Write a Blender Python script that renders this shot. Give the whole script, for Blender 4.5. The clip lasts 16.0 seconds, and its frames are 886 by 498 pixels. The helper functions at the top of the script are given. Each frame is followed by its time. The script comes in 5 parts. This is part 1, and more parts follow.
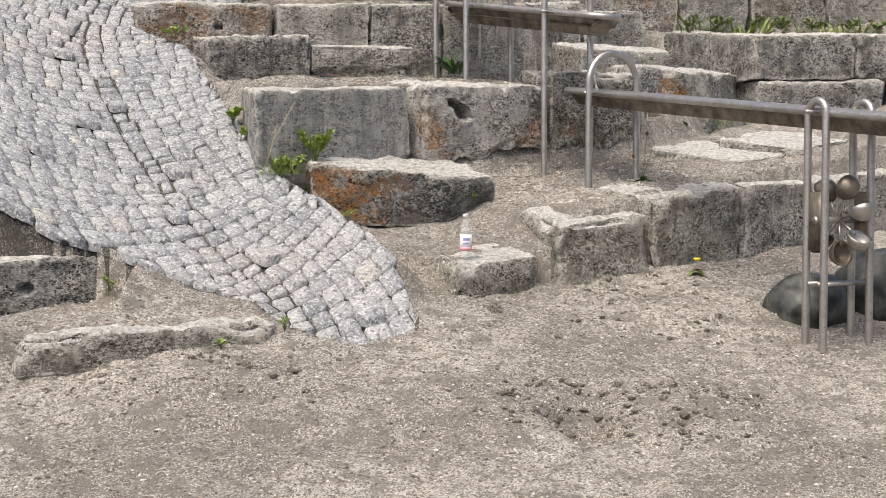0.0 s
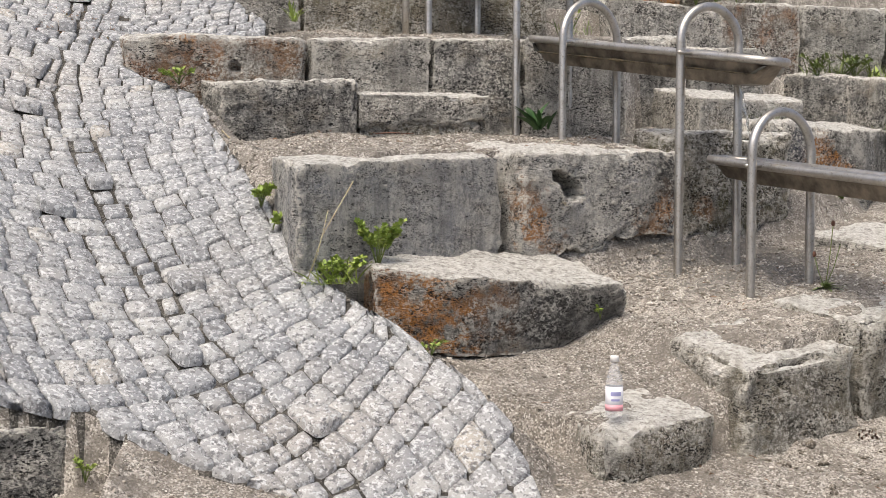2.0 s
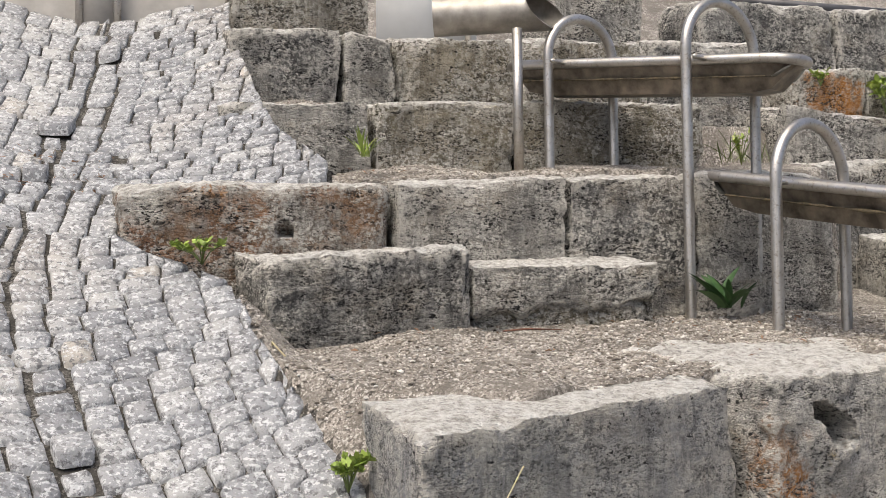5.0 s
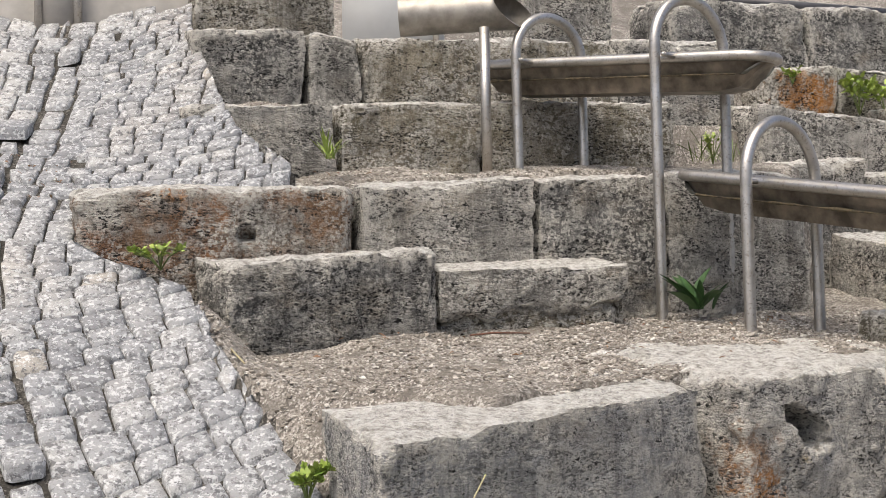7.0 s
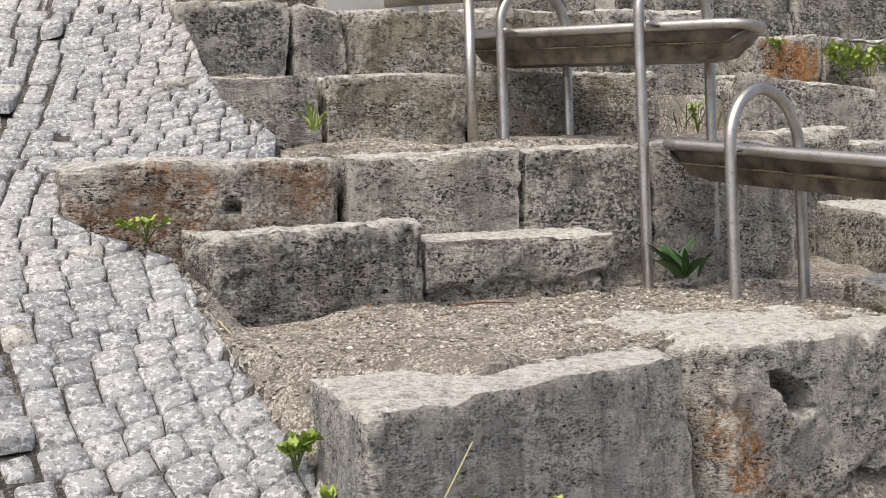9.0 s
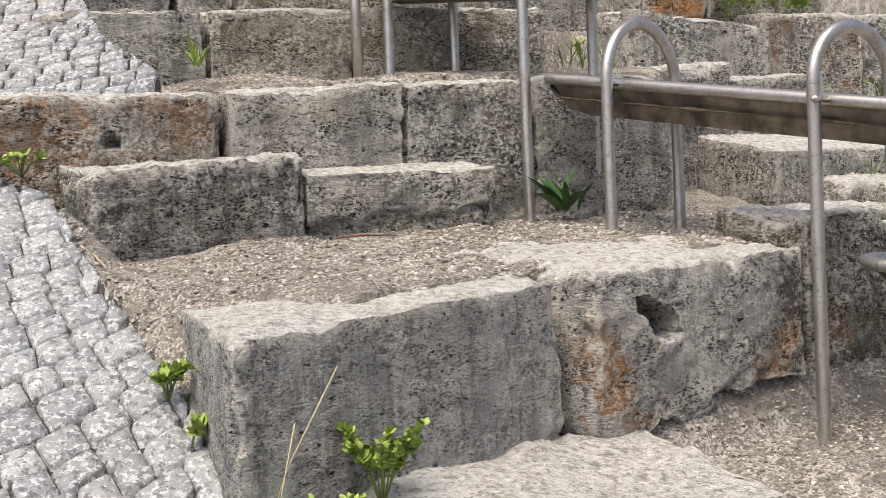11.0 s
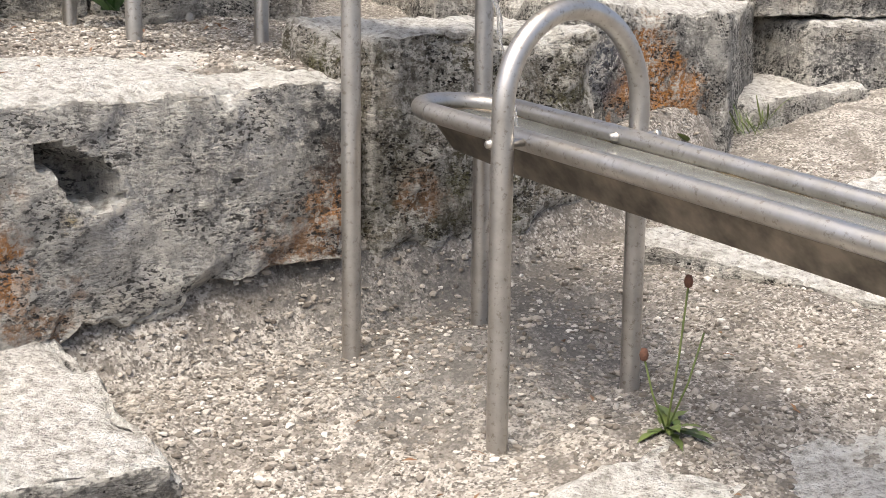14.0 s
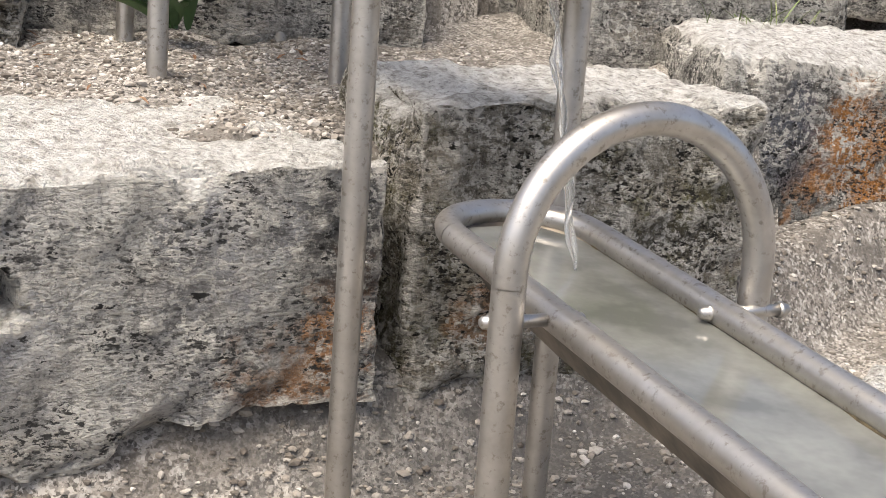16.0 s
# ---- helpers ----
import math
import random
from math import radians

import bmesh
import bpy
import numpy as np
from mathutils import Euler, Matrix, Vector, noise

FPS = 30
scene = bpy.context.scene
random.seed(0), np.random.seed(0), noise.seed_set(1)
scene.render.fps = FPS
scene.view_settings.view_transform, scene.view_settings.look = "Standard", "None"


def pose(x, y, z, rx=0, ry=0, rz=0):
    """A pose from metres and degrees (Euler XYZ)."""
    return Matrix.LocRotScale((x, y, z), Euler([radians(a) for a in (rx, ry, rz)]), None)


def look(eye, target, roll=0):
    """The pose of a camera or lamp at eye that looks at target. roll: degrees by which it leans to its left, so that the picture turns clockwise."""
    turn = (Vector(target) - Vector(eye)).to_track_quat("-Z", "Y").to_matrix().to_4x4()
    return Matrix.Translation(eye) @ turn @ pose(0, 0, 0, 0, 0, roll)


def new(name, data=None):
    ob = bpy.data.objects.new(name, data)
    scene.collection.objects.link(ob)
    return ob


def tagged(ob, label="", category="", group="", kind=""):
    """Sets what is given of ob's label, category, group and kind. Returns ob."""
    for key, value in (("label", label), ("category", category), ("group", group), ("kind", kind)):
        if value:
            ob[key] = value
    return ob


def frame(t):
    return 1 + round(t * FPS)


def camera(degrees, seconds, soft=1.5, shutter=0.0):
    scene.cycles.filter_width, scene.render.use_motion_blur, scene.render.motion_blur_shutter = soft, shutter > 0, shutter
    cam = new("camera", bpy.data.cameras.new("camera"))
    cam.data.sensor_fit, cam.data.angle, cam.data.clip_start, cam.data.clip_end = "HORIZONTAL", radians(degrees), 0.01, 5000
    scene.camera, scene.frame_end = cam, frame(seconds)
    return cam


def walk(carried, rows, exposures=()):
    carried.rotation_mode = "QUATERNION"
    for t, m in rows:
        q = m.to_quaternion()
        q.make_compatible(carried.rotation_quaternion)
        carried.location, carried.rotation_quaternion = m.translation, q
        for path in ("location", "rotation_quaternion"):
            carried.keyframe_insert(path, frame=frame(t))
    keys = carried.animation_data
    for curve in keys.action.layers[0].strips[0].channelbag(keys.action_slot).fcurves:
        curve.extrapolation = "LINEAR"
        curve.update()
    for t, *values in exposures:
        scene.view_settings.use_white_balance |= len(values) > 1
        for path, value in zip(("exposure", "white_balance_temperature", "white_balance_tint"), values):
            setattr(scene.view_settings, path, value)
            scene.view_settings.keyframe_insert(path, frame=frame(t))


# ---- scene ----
cam = camera(37.9, 16.0, soft=0.7)
PATH = [
    (0, (0.314, -0.118, 1.614), (0.24, 1.878, 1.515), 0.0),
    (0.5, (0.117, 0.496, 1.743), (0.052, 2.493, 1.66), 0.0),
    (1, (0.017, 1.148, 1.783), (-0.044, 3.146, 1.709), 0.8),
    (1.5, (-0.141, 1.626, 1.874), (-0.201, 3.623, 1.798), 1.7),
    (2, (-0.333, 2.123, 1.992), (-0.381, 4.122, 1.928), 0.4),
    (2.5, (-0.491, 2.609, 2.094), (-0.549, 4.608, 2.054), 0.0),
    (3, (-0.676, 3.033, 2.169), (-0.73, 5.033, 2.172), -0.4),
    (3.5, (-0.792, 3.399, 2.224), (-0.843, 5.398, 2.248), -0.9),
    (4, (-0.817, 3.844, 2.335), (-0.965, 5.837, 2.406), -0.2),
    (4.5, (-0.871, 4.209, 2.404), (-0.99, 6.204, 2.48), -0.4),
    (5, (-0.921, 4.455, 2.474), (-0.98, 6.453, 2.557), -0.7),
    (5.2, (-0.92, 4.485, 2.487), (-0.981, 6.482, 2.57), -0.7),
    (7.5, (-0.868, 4.546, 2.474), (-0.886, 6.544, 2.562), -1.5),
    (8, (-0.87, 4.542, 2.474), (-0.884, 6.541, 2.543), -1.7),
    (10.3, (-0.87, 4.487, 2.437), (-0.848, 6.487, 2.446), -1.7),
    (10.5, (-0.862, 4.46, 2.432), (-0.808, 6.459, 2.427), -1.8),
    (11, (-0.755, 4.478, 2.428), (-0.635, 6.474, 2.38), -2.3),
    (11.5, (-0.569, 4.565, 2.417), (-0.472, 6.558, 2.284), -1.8),
    (12, (-0.384, 4.685, 2.411), (-0.225, 6.669, 2.216), -1.5),
    (12.5, (-0.177, 4.949, 2.426), (0.102, 6.919, 2.222), -1.6),
    (13, (0.092, 5.181, 2.409), (0.367, 7.149, 2.182), -1.1),
    (13.5, (0.33, 5.363, 2.434), (0.562, 7.325, 2.124), 0.1),
    (14, (0.526, 5.636, 2.418), (0.764, 7.591, 2.071), 0.6),
    (14.5, (0.702, 5.994, 2.478), (0.798, 7.962, 2.136), 1.3),
    (15, (0.865, 6.277, 2.552), (0.705, 8.239, 2.202), 3.2),
    (15.5, (0.947, 6.425, 2.591), (0.728, 8.378, 2.216), 4.0),
    (16, (0.978, 6.512, 2.591), (0.804, 8.463, 2.187), 4.2),
]
walk(cam, [(t, look(eye, target, roll)) for t, eye, target, roll in PATH],
     exposures=[(t, e + 0.4, 6740, 8) for t, e in ((0.0, 0.38), (5.0, 0.34), (8.0, 0.34), (10.5, 0.44), (11.5, 0.54), (12.5, 0.76), (13.5, 0.72), (14.5, 0.86), (16.0, 0.78))])

# ---------------------------------------------------------------- light
world = bpy.data.worlds.new("sky")
scene.world = world
world.use_nodes = True
wn = world.node_tree
sky = wn.nodes.new("ShaderNodeTexSky")
sky.sky_type = "NISHITA"
sky.sun_disc = False
sky.sun_elevation, sky.sun_rotation = radians(62), radians(211)
sky.air_density, sky.dust_density, sky.ozone_density = 0.6, 4.0, 0.6
wn.links.new(sky.outputs[0], wn.nodes["Background"].inputs[0])
wn.nodes["Background"].inputs[1].default_value = 0.13
sun = new("sun", bpy.data.lights.new("sun", "SUN"))
sun.data.energy, sun.data.angle, sun.data.color = 1.9, radians(48), (1.0, 0.93, 0.84)
sun.matrix_world = look((-3.3, 2.0, 13.2), (0.0, 7.5, 1.0))


# ---------------------------------------------------------------- numeric helpers
def lattice(ix, iy, iz, seed):
    h = (ix * 374761393 + iy * 668265263 + iz * 2147483647 + seed * 1274126177) & 0xFFFFFFFF
    h = ((h ^ (h >> 13)) * 1274126177) & 0xFFFFFFFF
    h = ((h ^ (h >> 16)) * 2246822519) & 0xFFFFFFFF
    return ((h ^ (h >> 15)) & 0xFFFFFF) / 8388607.5 - 1.0


def grain(p, seed=0):
    """Smooth noise in -1..1 at the points p (N, 3)."""
    i = np.floor(p).astype(np.int64)
    f = p - i
    f = f * f * (3 - 2 * f)
    out = 0.0
    for dx in (0, 1):
        for dy in (0, 1):
            for dz in (0, 1):
                w = (f[:, 0] if dx else 1 - f[:, 0]) * (f[:, 1] if dy else 1 - f[:, 1]) * (f[:, 2] if dz else 1 - f[:, 2])
                out = out + w * lattice(i[:, 0] + dx, i[:, 1] + dy, i[:, 2] + dz, seed)
    return out


def fbm(p, scale, octaves=3, seed=0):
    out, a = 0.0, 1.0
    for k in range(octaves):
        out = out + a * grain(p * scale * 2 ** k + 17.3 * k, seed + k)
        a *= 0.5
    return out


def smooth(a, b, v):
    u = np.clip((v - a) / (b - a), 0, 1)
    return u * u * (3 - 2 * u)


def mesh(name, verts, faces, material, shade=True):
    me = bpy.data.meshes.new(name)
    if isinstance(faces, np.ndarray):
        n = faces.shape[1]
        me.vertices.add(len(verts))
        me.vertices.foreach_set("co", np.asarray(verts, np.float32).ravel())
        me.loops.add(faces.size)
        me.loops.foreach_set("vertex_index", faces.ravel().astype(np.int32))
        me.polygons.add(len(faces))
        me.polygons.foreach_set("loop_start", np.arange(0, faces.size, n, dtype=np.int32))
        me.materials.append(material)
        me.polygons.foreach_set("use_smooth", np.full(len(faces), shade))
        me.update(calc_edges=True)
        return me
    me.from_pydata([tuple(v) for v in np.asarray(verts, float)], [], [tuple(int(i) for i in f) for f in faces])
    me.materials.append(material)
    me.polygons.foreach_set("use_smooth", [shade] * len(me.polygons))
    me.update()
    return me


def part(name, data, material, parent, label=""):
    """One mesh object under a thing; data is (verts, faces) or a ready mesh, in the thing's own axes."""
    me = data if isinstance(data, bpy.types.Mesh) else mesh(name, data[0], data[1], material)
    ob = new(name, me)
    ob.parent = parent
    if label:
        ob["label"] = label
    return ob


def thing(name, at, label, category, group=""):
    ob = new(name)
    ob.empty_display_size = 0.1
    ob.location = at
    return tagged(ob, label, category, group)


def join(*pieces):
    verts, faces, base = [], [], 0
    for v, f in pieces:
        verts.append(np.asarray(v, float))
        faces += [tuple(i + base for i in q) for q in f]
        base += len(v)
    return np.concatenate(verts), faces


def tube(path, radius, sides=14, caps=True):
    """A round tube along a path of points."""
    path = np.asarray(path, float)
    n = len(path)
    radius = np.full(n, radius) if np.isscalar(radius) else np.asarray(radius)
    tang = np.gradient(path, axis=0)
    tang /= np.linalg.norm(tang, axis=1)[:, None]
    side = np.cross(tang[0], (0, 0, 1.0))
    if np.linalg.norm(side) < 0.05:
        side = np.cross(tang[0], (1.0, 0, 0))
    verts, faces = [], []
    a = np.arange(sides) * 2 * np.pi / sides
    for k in range(n):
        side = side - tang[k] * (side @ tang[k])
        side /= np.linalg.norm(side)
        other = np.cross(tang[k], side)
        verts.append(path[k] + radius[k] * (np.cos(a)[:, None] * side + np.sin(a)[:, None] * other))
    for k in range(n - 1):
        for i in range(sides):
            j = (i + 1) % sides
            faces.append((k * sides + i, k * sides + j, (k + 1) * sides + j, (k + 1) * sides + i))
    if caps:
        faces.append(tuple(range(sides))[::-1])
        faces.append(tuple((n - 1) * sides + i for i in range(sides)))
    return np.concatenate(verts), faces


def lathe(profile, sides=20):
    verts, faces = [], []
    a = np.arange(sides) * 2 * np.pi / sides
    for r, z in profile:
        verts.append(np.stack([r * np.cos(a), r * np.sin(a), np.full(sides, z)], 1))
    for k in range(len(profile) - 1):
        for i in range(sides):
            j = (i + 1) % sides
            faces.append((k * sides + i, k * sides + j, (k + 1) * sides + j, (k + 1) * sides + i))
    return np.concatenate(verts), faces


# ---------------------------------------------------------------- materials
def shader(name):
    m = bpy.data.materials.new(name)
    m.use_nodes = True
    return m, m.node_tree, m.node_tree.nodes["Principled BSDF"]


def node(t, kind, links=(), **values):
    n = t.nodes.new("ShaderNode" + kind)
    for k, v in values.items():
        if k.startswith("i_"):
            n.inputs[int(k[2:])].default_value = v
        elif k == "blend":
            n.blend_type = v
        elif k == "op":
            n.operation = v
        elif k == "data":
            n.data_type = v
    for i, source in links:
        t.links.new(source, n.inputs[i])
    return n


def noise_tex(t, vec, scale, detail=4.0, rough=0.6):
    n = t.nodes.new("ShaderNodeTexNoise")
    n.inputs["Scale"].default_value, n.inputs["Detail"].default_value, n.inputs["Roughness"].default_value = scale, detail, rough
    t.links.new(vec, n.inputs["Vector"])
    return n.outputs[0]


def ramp(t, fac, stops):
    n = t.nodes.new("ShaderNodeValToRGB")
    e = n.color_ramp.elements
    while len(e) < len(stops):
        e.new(0.5)
    for el, (p, c) in zip(e, stops):
        el.position = p
        el.color = (c, c, c, 1) if np.isscalar(c) else (*c, 1)
    t.links.new(fac, n.inputs[0])
    return n.outputs[0]


def mix(t, fac, a, b, blend="MIX"):
    n = t.nodes.new("ShaderNodeMix")
    n.data_type, n.blend_type = "RGBA", blend
    for slot, v in ((0, fac), (6, a), (7, b)):
        if isinstance(v, (int, float)):
            n.inputs[slot].default_value = v
        elif isinstance(v, tuple):
            n.inputs[slot].default_value = (*v, 1)
        else:
            t.links.new(v, n.inputs[slot])
    return n.outputs[2]


def math_node(t, op, a, b=0.0):
    n = t.nodes.new("ShaderNodeMath")
    n.operation = op
    for slot, v in ((0, a), (1, b)):
        if isinstance(v, (int, float)):
            n.inputs[slot].default_value = v
        else:
            t.links.new(v, n.inputs[slot])
    return n.outputs[0]


def relief(t, bsdf, height, strength, distance):
    n = t.nodes.new("ShaderNodeBump")
    n.inputs["Strength"].default_value, n.inputs["Distance"].default_value = strength, distance
    t.links.new(height, n.inputs["Height"])
    t.links.new(n.outputs[0], bsdf.inputs["Normal"])


def stone(name, dark, light, blotch=(0.42, 0.4, 0.36), stains=(), rust=0.0, moss=0.0, blue=0.0, lichen=0.55, drip=0.5, pore=1.0):
    """Weathered limestone: grey face with drip streaks, pits and pale lichen, upward faces paler; stains are (x, y, z,
    radius, colour).
    """
    m, t, b = shader(name)
    geo = t.nodes.new("ShaderNodeNewGeometry")
    pos = geo.outputs["Position"]

    def stretched(k):
        n = node(t, "Mapping", [(0, pos)])
        n.inputs["Scale"].default_value = (1, 1, k)
        return n.outputs[0]

    def patchy(mask, region):
        return math_node(t, "MULTIPLY", mask, region)

    bed, hang = stretched(2.0), stretched(0.09)
    big = noise_tex(t, pos, 2.7, 4, 0.6)
    mid = noise_tex(t, pos, 15, 5, 0.65)
    speck = noise_tex(t, pos, 62, 3, 0.62)
    pock = noise_tex(t, bed, 74, 3, 0.62)
    grit = noise_tex(t, pos, 165, 3, 0.65)
    col = mix(t, ramp(t, big, [(0.4, 0.0), (0.6, 1.0)]), tuple(0.85 * c for c in dark), light)
    col = mix(t, ramp(t, noise_tex(t, bed, 4.3, 4, 0.6), [(0.5, 0.0), (0.64, 0.5)]), col, (0.4, 0.34, 0.255))
    if blue:
        col = mix(t, ramp(t, noise_tex(t, pos, 4.2, 3), [(0.44, 0.0), (0.6, blue)]), col, (0.19, 0.205, 0.245))
    col = mix(t, ramp(t, noise_tex(t, pos, 8.5, 5, 0.7), [(0.53, 0.0), (0.66, 0.6)]), col, blotch)
    if rust:
        col = mix(t, ramp(t, noise_tex(t, pos, 6.2, 5, 0.65), [(0.46, 0.0), (0.62, rust)]), col, (0.37, 0.18, 0.085))
    if moss:
        col = mix(t, ramp(t, noise_tex(t, pos, 8.0, 5, 0.7), [(0.48, 0.0), (0.6, moss)]), col, (0.115, 0.108, 0.045))
    # crusts with ragged outlines
    col = mix(t, ramp(t, noise_tex(t, bed, 6.5, 9, 0.72), [(0.5, 0.0), (0.55, 0.42)]), col, tuple(0.5 * c for c in dark))
    col = mix(t, ramp(t, noise_tex(t, pos, 9.5, 9, 0.74), [(0.53, 0.0), (0.57, lichen)]), col, (0.52, 0.505, 0.46))
    # water drips: broad and narrow
    col = mix(t, ramp(t, noise_tex(t, hang, 11, 4, 0.6), [(0.5, 0.0), (0.6, drip)]), col, tuple(0.5 * c for c in dark))
    col = mix(t, ramp(t, noise_tex(t, hang, 34, 3, 0.6), [(0.54, 0.0), (0.64, drip)]), col, tuple(0.42 * c for c in dark))
    col = mix(t, ramp(t, noise_tex(t, hang, 27, 3, 0.6), [(0.56, 0.0), (0.68, drip * 0.8)]), col, (0.5, 0.485, 0.45))
    for x, y, z, r, c in stains:
        d = node(t, "VectorMath", [(0, pos)], op="DISTANCE")
        d.inputs[1].default_value = (x, y, z)
        edge = math_node(t, "ADD", math_node(t, "DIVIDE", d.outputs["Value"], r), math_node(t, "MULTIPLY", math_node(t, "SUBTRACT", mid, 0.5), 3.4))
        edge = math_node(t, "ADD", edge, math_node(t, "MULTIPLY", math_node(t, "SUBTRACT", big, 0.5), 1.6))
        col = mix(t, ramp(t, edge, [(0.42, 0.85), (0.95, 0.0)]), col, c)
    # small pale lichen specks and dark pores, thicker in places
    where = ramp(t, noise_tex(t, pos, 4.1, 4, 0.65), [(0.42, 0.08), (0.58, pore)])
    hollow = ramp(t, noise_tex(t, bed, 5.2, 4, 0.65), [(0.42, 0.1), (0.57, pore)])
    mottle = noise_tex(t, bed, 28, 7, 0.72)
    col = mix(t, patchy(ramp(t, mid, [(0.52, 0.0), (0.62, lichen * 0.6)]), where), col, (0.5, 0.485, 0.445))
    col = mix(t, patchy(ramp(t, mottle, [(0.52, 0.0), (0.56, min(1.0, lichen * 1.5))]), where), col, (0.62, 0.6, 0.55))
    col = mix(t, patchy(ramp(t, mottle, [(0.43, 0.85), (0.465, 0.0)]), hollow), col, tuple(0.25 * c for c in dark))
    col = mix(t, patchy(ramp(t, speck, [(0.53, 0.0), (0.585, min(1.0, lichen * 1.5))]), where), col, (0.74, 0.72, 0.665))
    col = mix(t, ramp(t, grit, [(0.58, 0.0), (0.66, lichen * pore * 0.7)]), col, (0.66, 0.645, 0.605))
    col = mix(t, patchy(ramp(t, pock, [(0.425, 1.0), (0.46, 0.0)]), hollow), col, tuple(0.09 * c for c in dark))
    col = mix(t, ramp(t, grit, [(0.36, 0.6 * pore), (0.42, 0.0)]), col, tuple(0.25 * c for c in dark))
    col = mix(t, ramp(t, noise_tex(t, bed, 24, 5, 0.7), [(0.36, 1.0), (0.385, 0.0)]), col, tuple(0.07 * c for c in dark))
    # worn pale arrises, and a paler mottled colour on upward faces
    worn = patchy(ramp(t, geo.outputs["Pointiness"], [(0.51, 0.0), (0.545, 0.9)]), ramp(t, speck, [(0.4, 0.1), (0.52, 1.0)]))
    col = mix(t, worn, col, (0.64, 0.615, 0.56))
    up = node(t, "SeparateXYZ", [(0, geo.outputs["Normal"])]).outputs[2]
    pale_up = patchy(ramp(t, up, [(0.45, 0.0), (0.8, 0.95)]), ramp(t, pock, [(0.34, 0.4), (0.43, 1.0)]))
    col = mix(t, pale_up, col, ramp(t, noise_tex(t, pos, 34, 7, 0.75), [(0.38, (0.36, 0.338, 0.3)), (0.45, (0.58, 0.555, 0.51)), (0.52, (0.74, 0.72, 0.675)), (0.6, (0.85, 0.84, 0.8))]))
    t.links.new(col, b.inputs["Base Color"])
    b.inputs["Roughness"].default_value = 0.92
    b.inputs["Specular IOR Level"].default_value = 0.25
    h = math_node(t, "ADD", math_node(t, "ADD", math_node(t, "MULTIPLY", mid, 0.6), math_node(t, "MULTIPLY", mottle, 0.9)), math_node(t, "ADD", math_node(t, "MULTIPLY", pock, 0.7), math_node(t, "MULTIPLY", grit, 0.35)))
    relief(t, b, h, 1.0, 0.035)
    return m


ORANGE, BROWN, WHITE, DARK = (0.52, 0.22, 0.05), (0.28, 0.155, 0.08), (0.6, 0.58, 0.53), (0.05, 0.048, 0.046)
GREY_D, GREY_L = (0.27, 0.262, 0.244), (0.5, 0.478, 0.436)
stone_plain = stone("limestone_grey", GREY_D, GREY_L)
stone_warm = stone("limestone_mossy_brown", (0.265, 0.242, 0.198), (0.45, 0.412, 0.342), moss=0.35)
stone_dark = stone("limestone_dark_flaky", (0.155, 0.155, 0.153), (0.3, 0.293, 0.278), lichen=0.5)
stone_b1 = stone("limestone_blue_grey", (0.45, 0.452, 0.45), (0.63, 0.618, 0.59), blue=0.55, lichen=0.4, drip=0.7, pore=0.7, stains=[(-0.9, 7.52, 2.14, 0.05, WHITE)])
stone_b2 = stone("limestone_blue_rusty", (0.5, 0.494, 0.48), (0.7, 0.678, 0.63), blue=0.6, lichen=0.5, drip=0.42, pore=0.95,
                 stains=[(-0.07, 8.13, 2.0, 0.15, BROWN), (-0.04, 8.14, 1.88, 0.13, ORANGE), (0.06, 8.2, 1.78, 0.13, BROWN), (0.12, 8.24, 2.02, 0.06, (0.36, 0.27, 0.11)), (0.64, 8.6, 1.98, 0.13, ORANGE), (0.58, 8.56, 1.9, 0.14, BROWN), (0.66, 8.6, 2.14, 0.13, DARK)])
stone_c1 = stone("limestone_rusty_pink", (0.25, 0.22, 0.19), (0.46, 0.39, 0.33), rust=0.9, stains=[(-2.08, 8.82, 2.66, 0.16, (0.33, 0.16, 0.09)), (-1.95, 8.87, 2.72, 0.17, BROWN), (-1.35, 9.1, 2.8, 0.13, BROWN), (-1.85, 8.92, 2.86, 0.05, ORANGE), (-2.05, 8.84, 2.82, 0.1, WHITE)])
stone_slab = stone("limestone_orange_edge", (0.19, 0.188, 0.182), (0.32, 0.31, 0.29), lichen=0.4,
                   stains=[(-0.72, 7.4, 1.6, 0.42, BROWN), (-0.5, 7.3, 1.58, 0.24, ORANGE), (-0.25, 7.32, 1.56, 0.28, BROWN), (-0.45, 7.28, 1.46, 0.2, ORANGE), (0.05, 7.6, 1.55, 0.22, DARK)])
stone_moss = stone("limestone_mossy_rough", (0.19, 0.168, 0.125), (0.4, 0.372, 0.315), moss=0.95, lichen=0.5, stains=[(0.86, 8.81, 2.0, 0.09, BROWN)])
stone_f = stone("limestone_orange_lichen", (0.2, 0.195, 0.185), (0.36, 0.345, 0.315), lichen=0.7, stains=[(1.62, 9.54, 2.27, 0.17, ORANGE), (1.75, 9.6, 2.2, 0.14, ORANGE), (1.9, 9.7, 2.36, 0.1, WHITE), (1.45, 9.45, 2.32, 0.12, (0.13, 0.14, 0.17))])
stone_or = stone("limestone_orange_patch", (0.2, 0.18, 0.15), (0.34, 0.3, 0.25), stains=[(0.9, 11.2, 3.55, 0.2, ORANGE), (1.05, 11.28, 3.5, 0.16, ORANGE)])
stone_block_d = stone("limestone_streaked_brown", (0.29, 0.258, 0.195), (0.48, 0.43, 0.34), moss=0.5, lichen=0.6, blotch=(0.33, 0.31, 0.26))


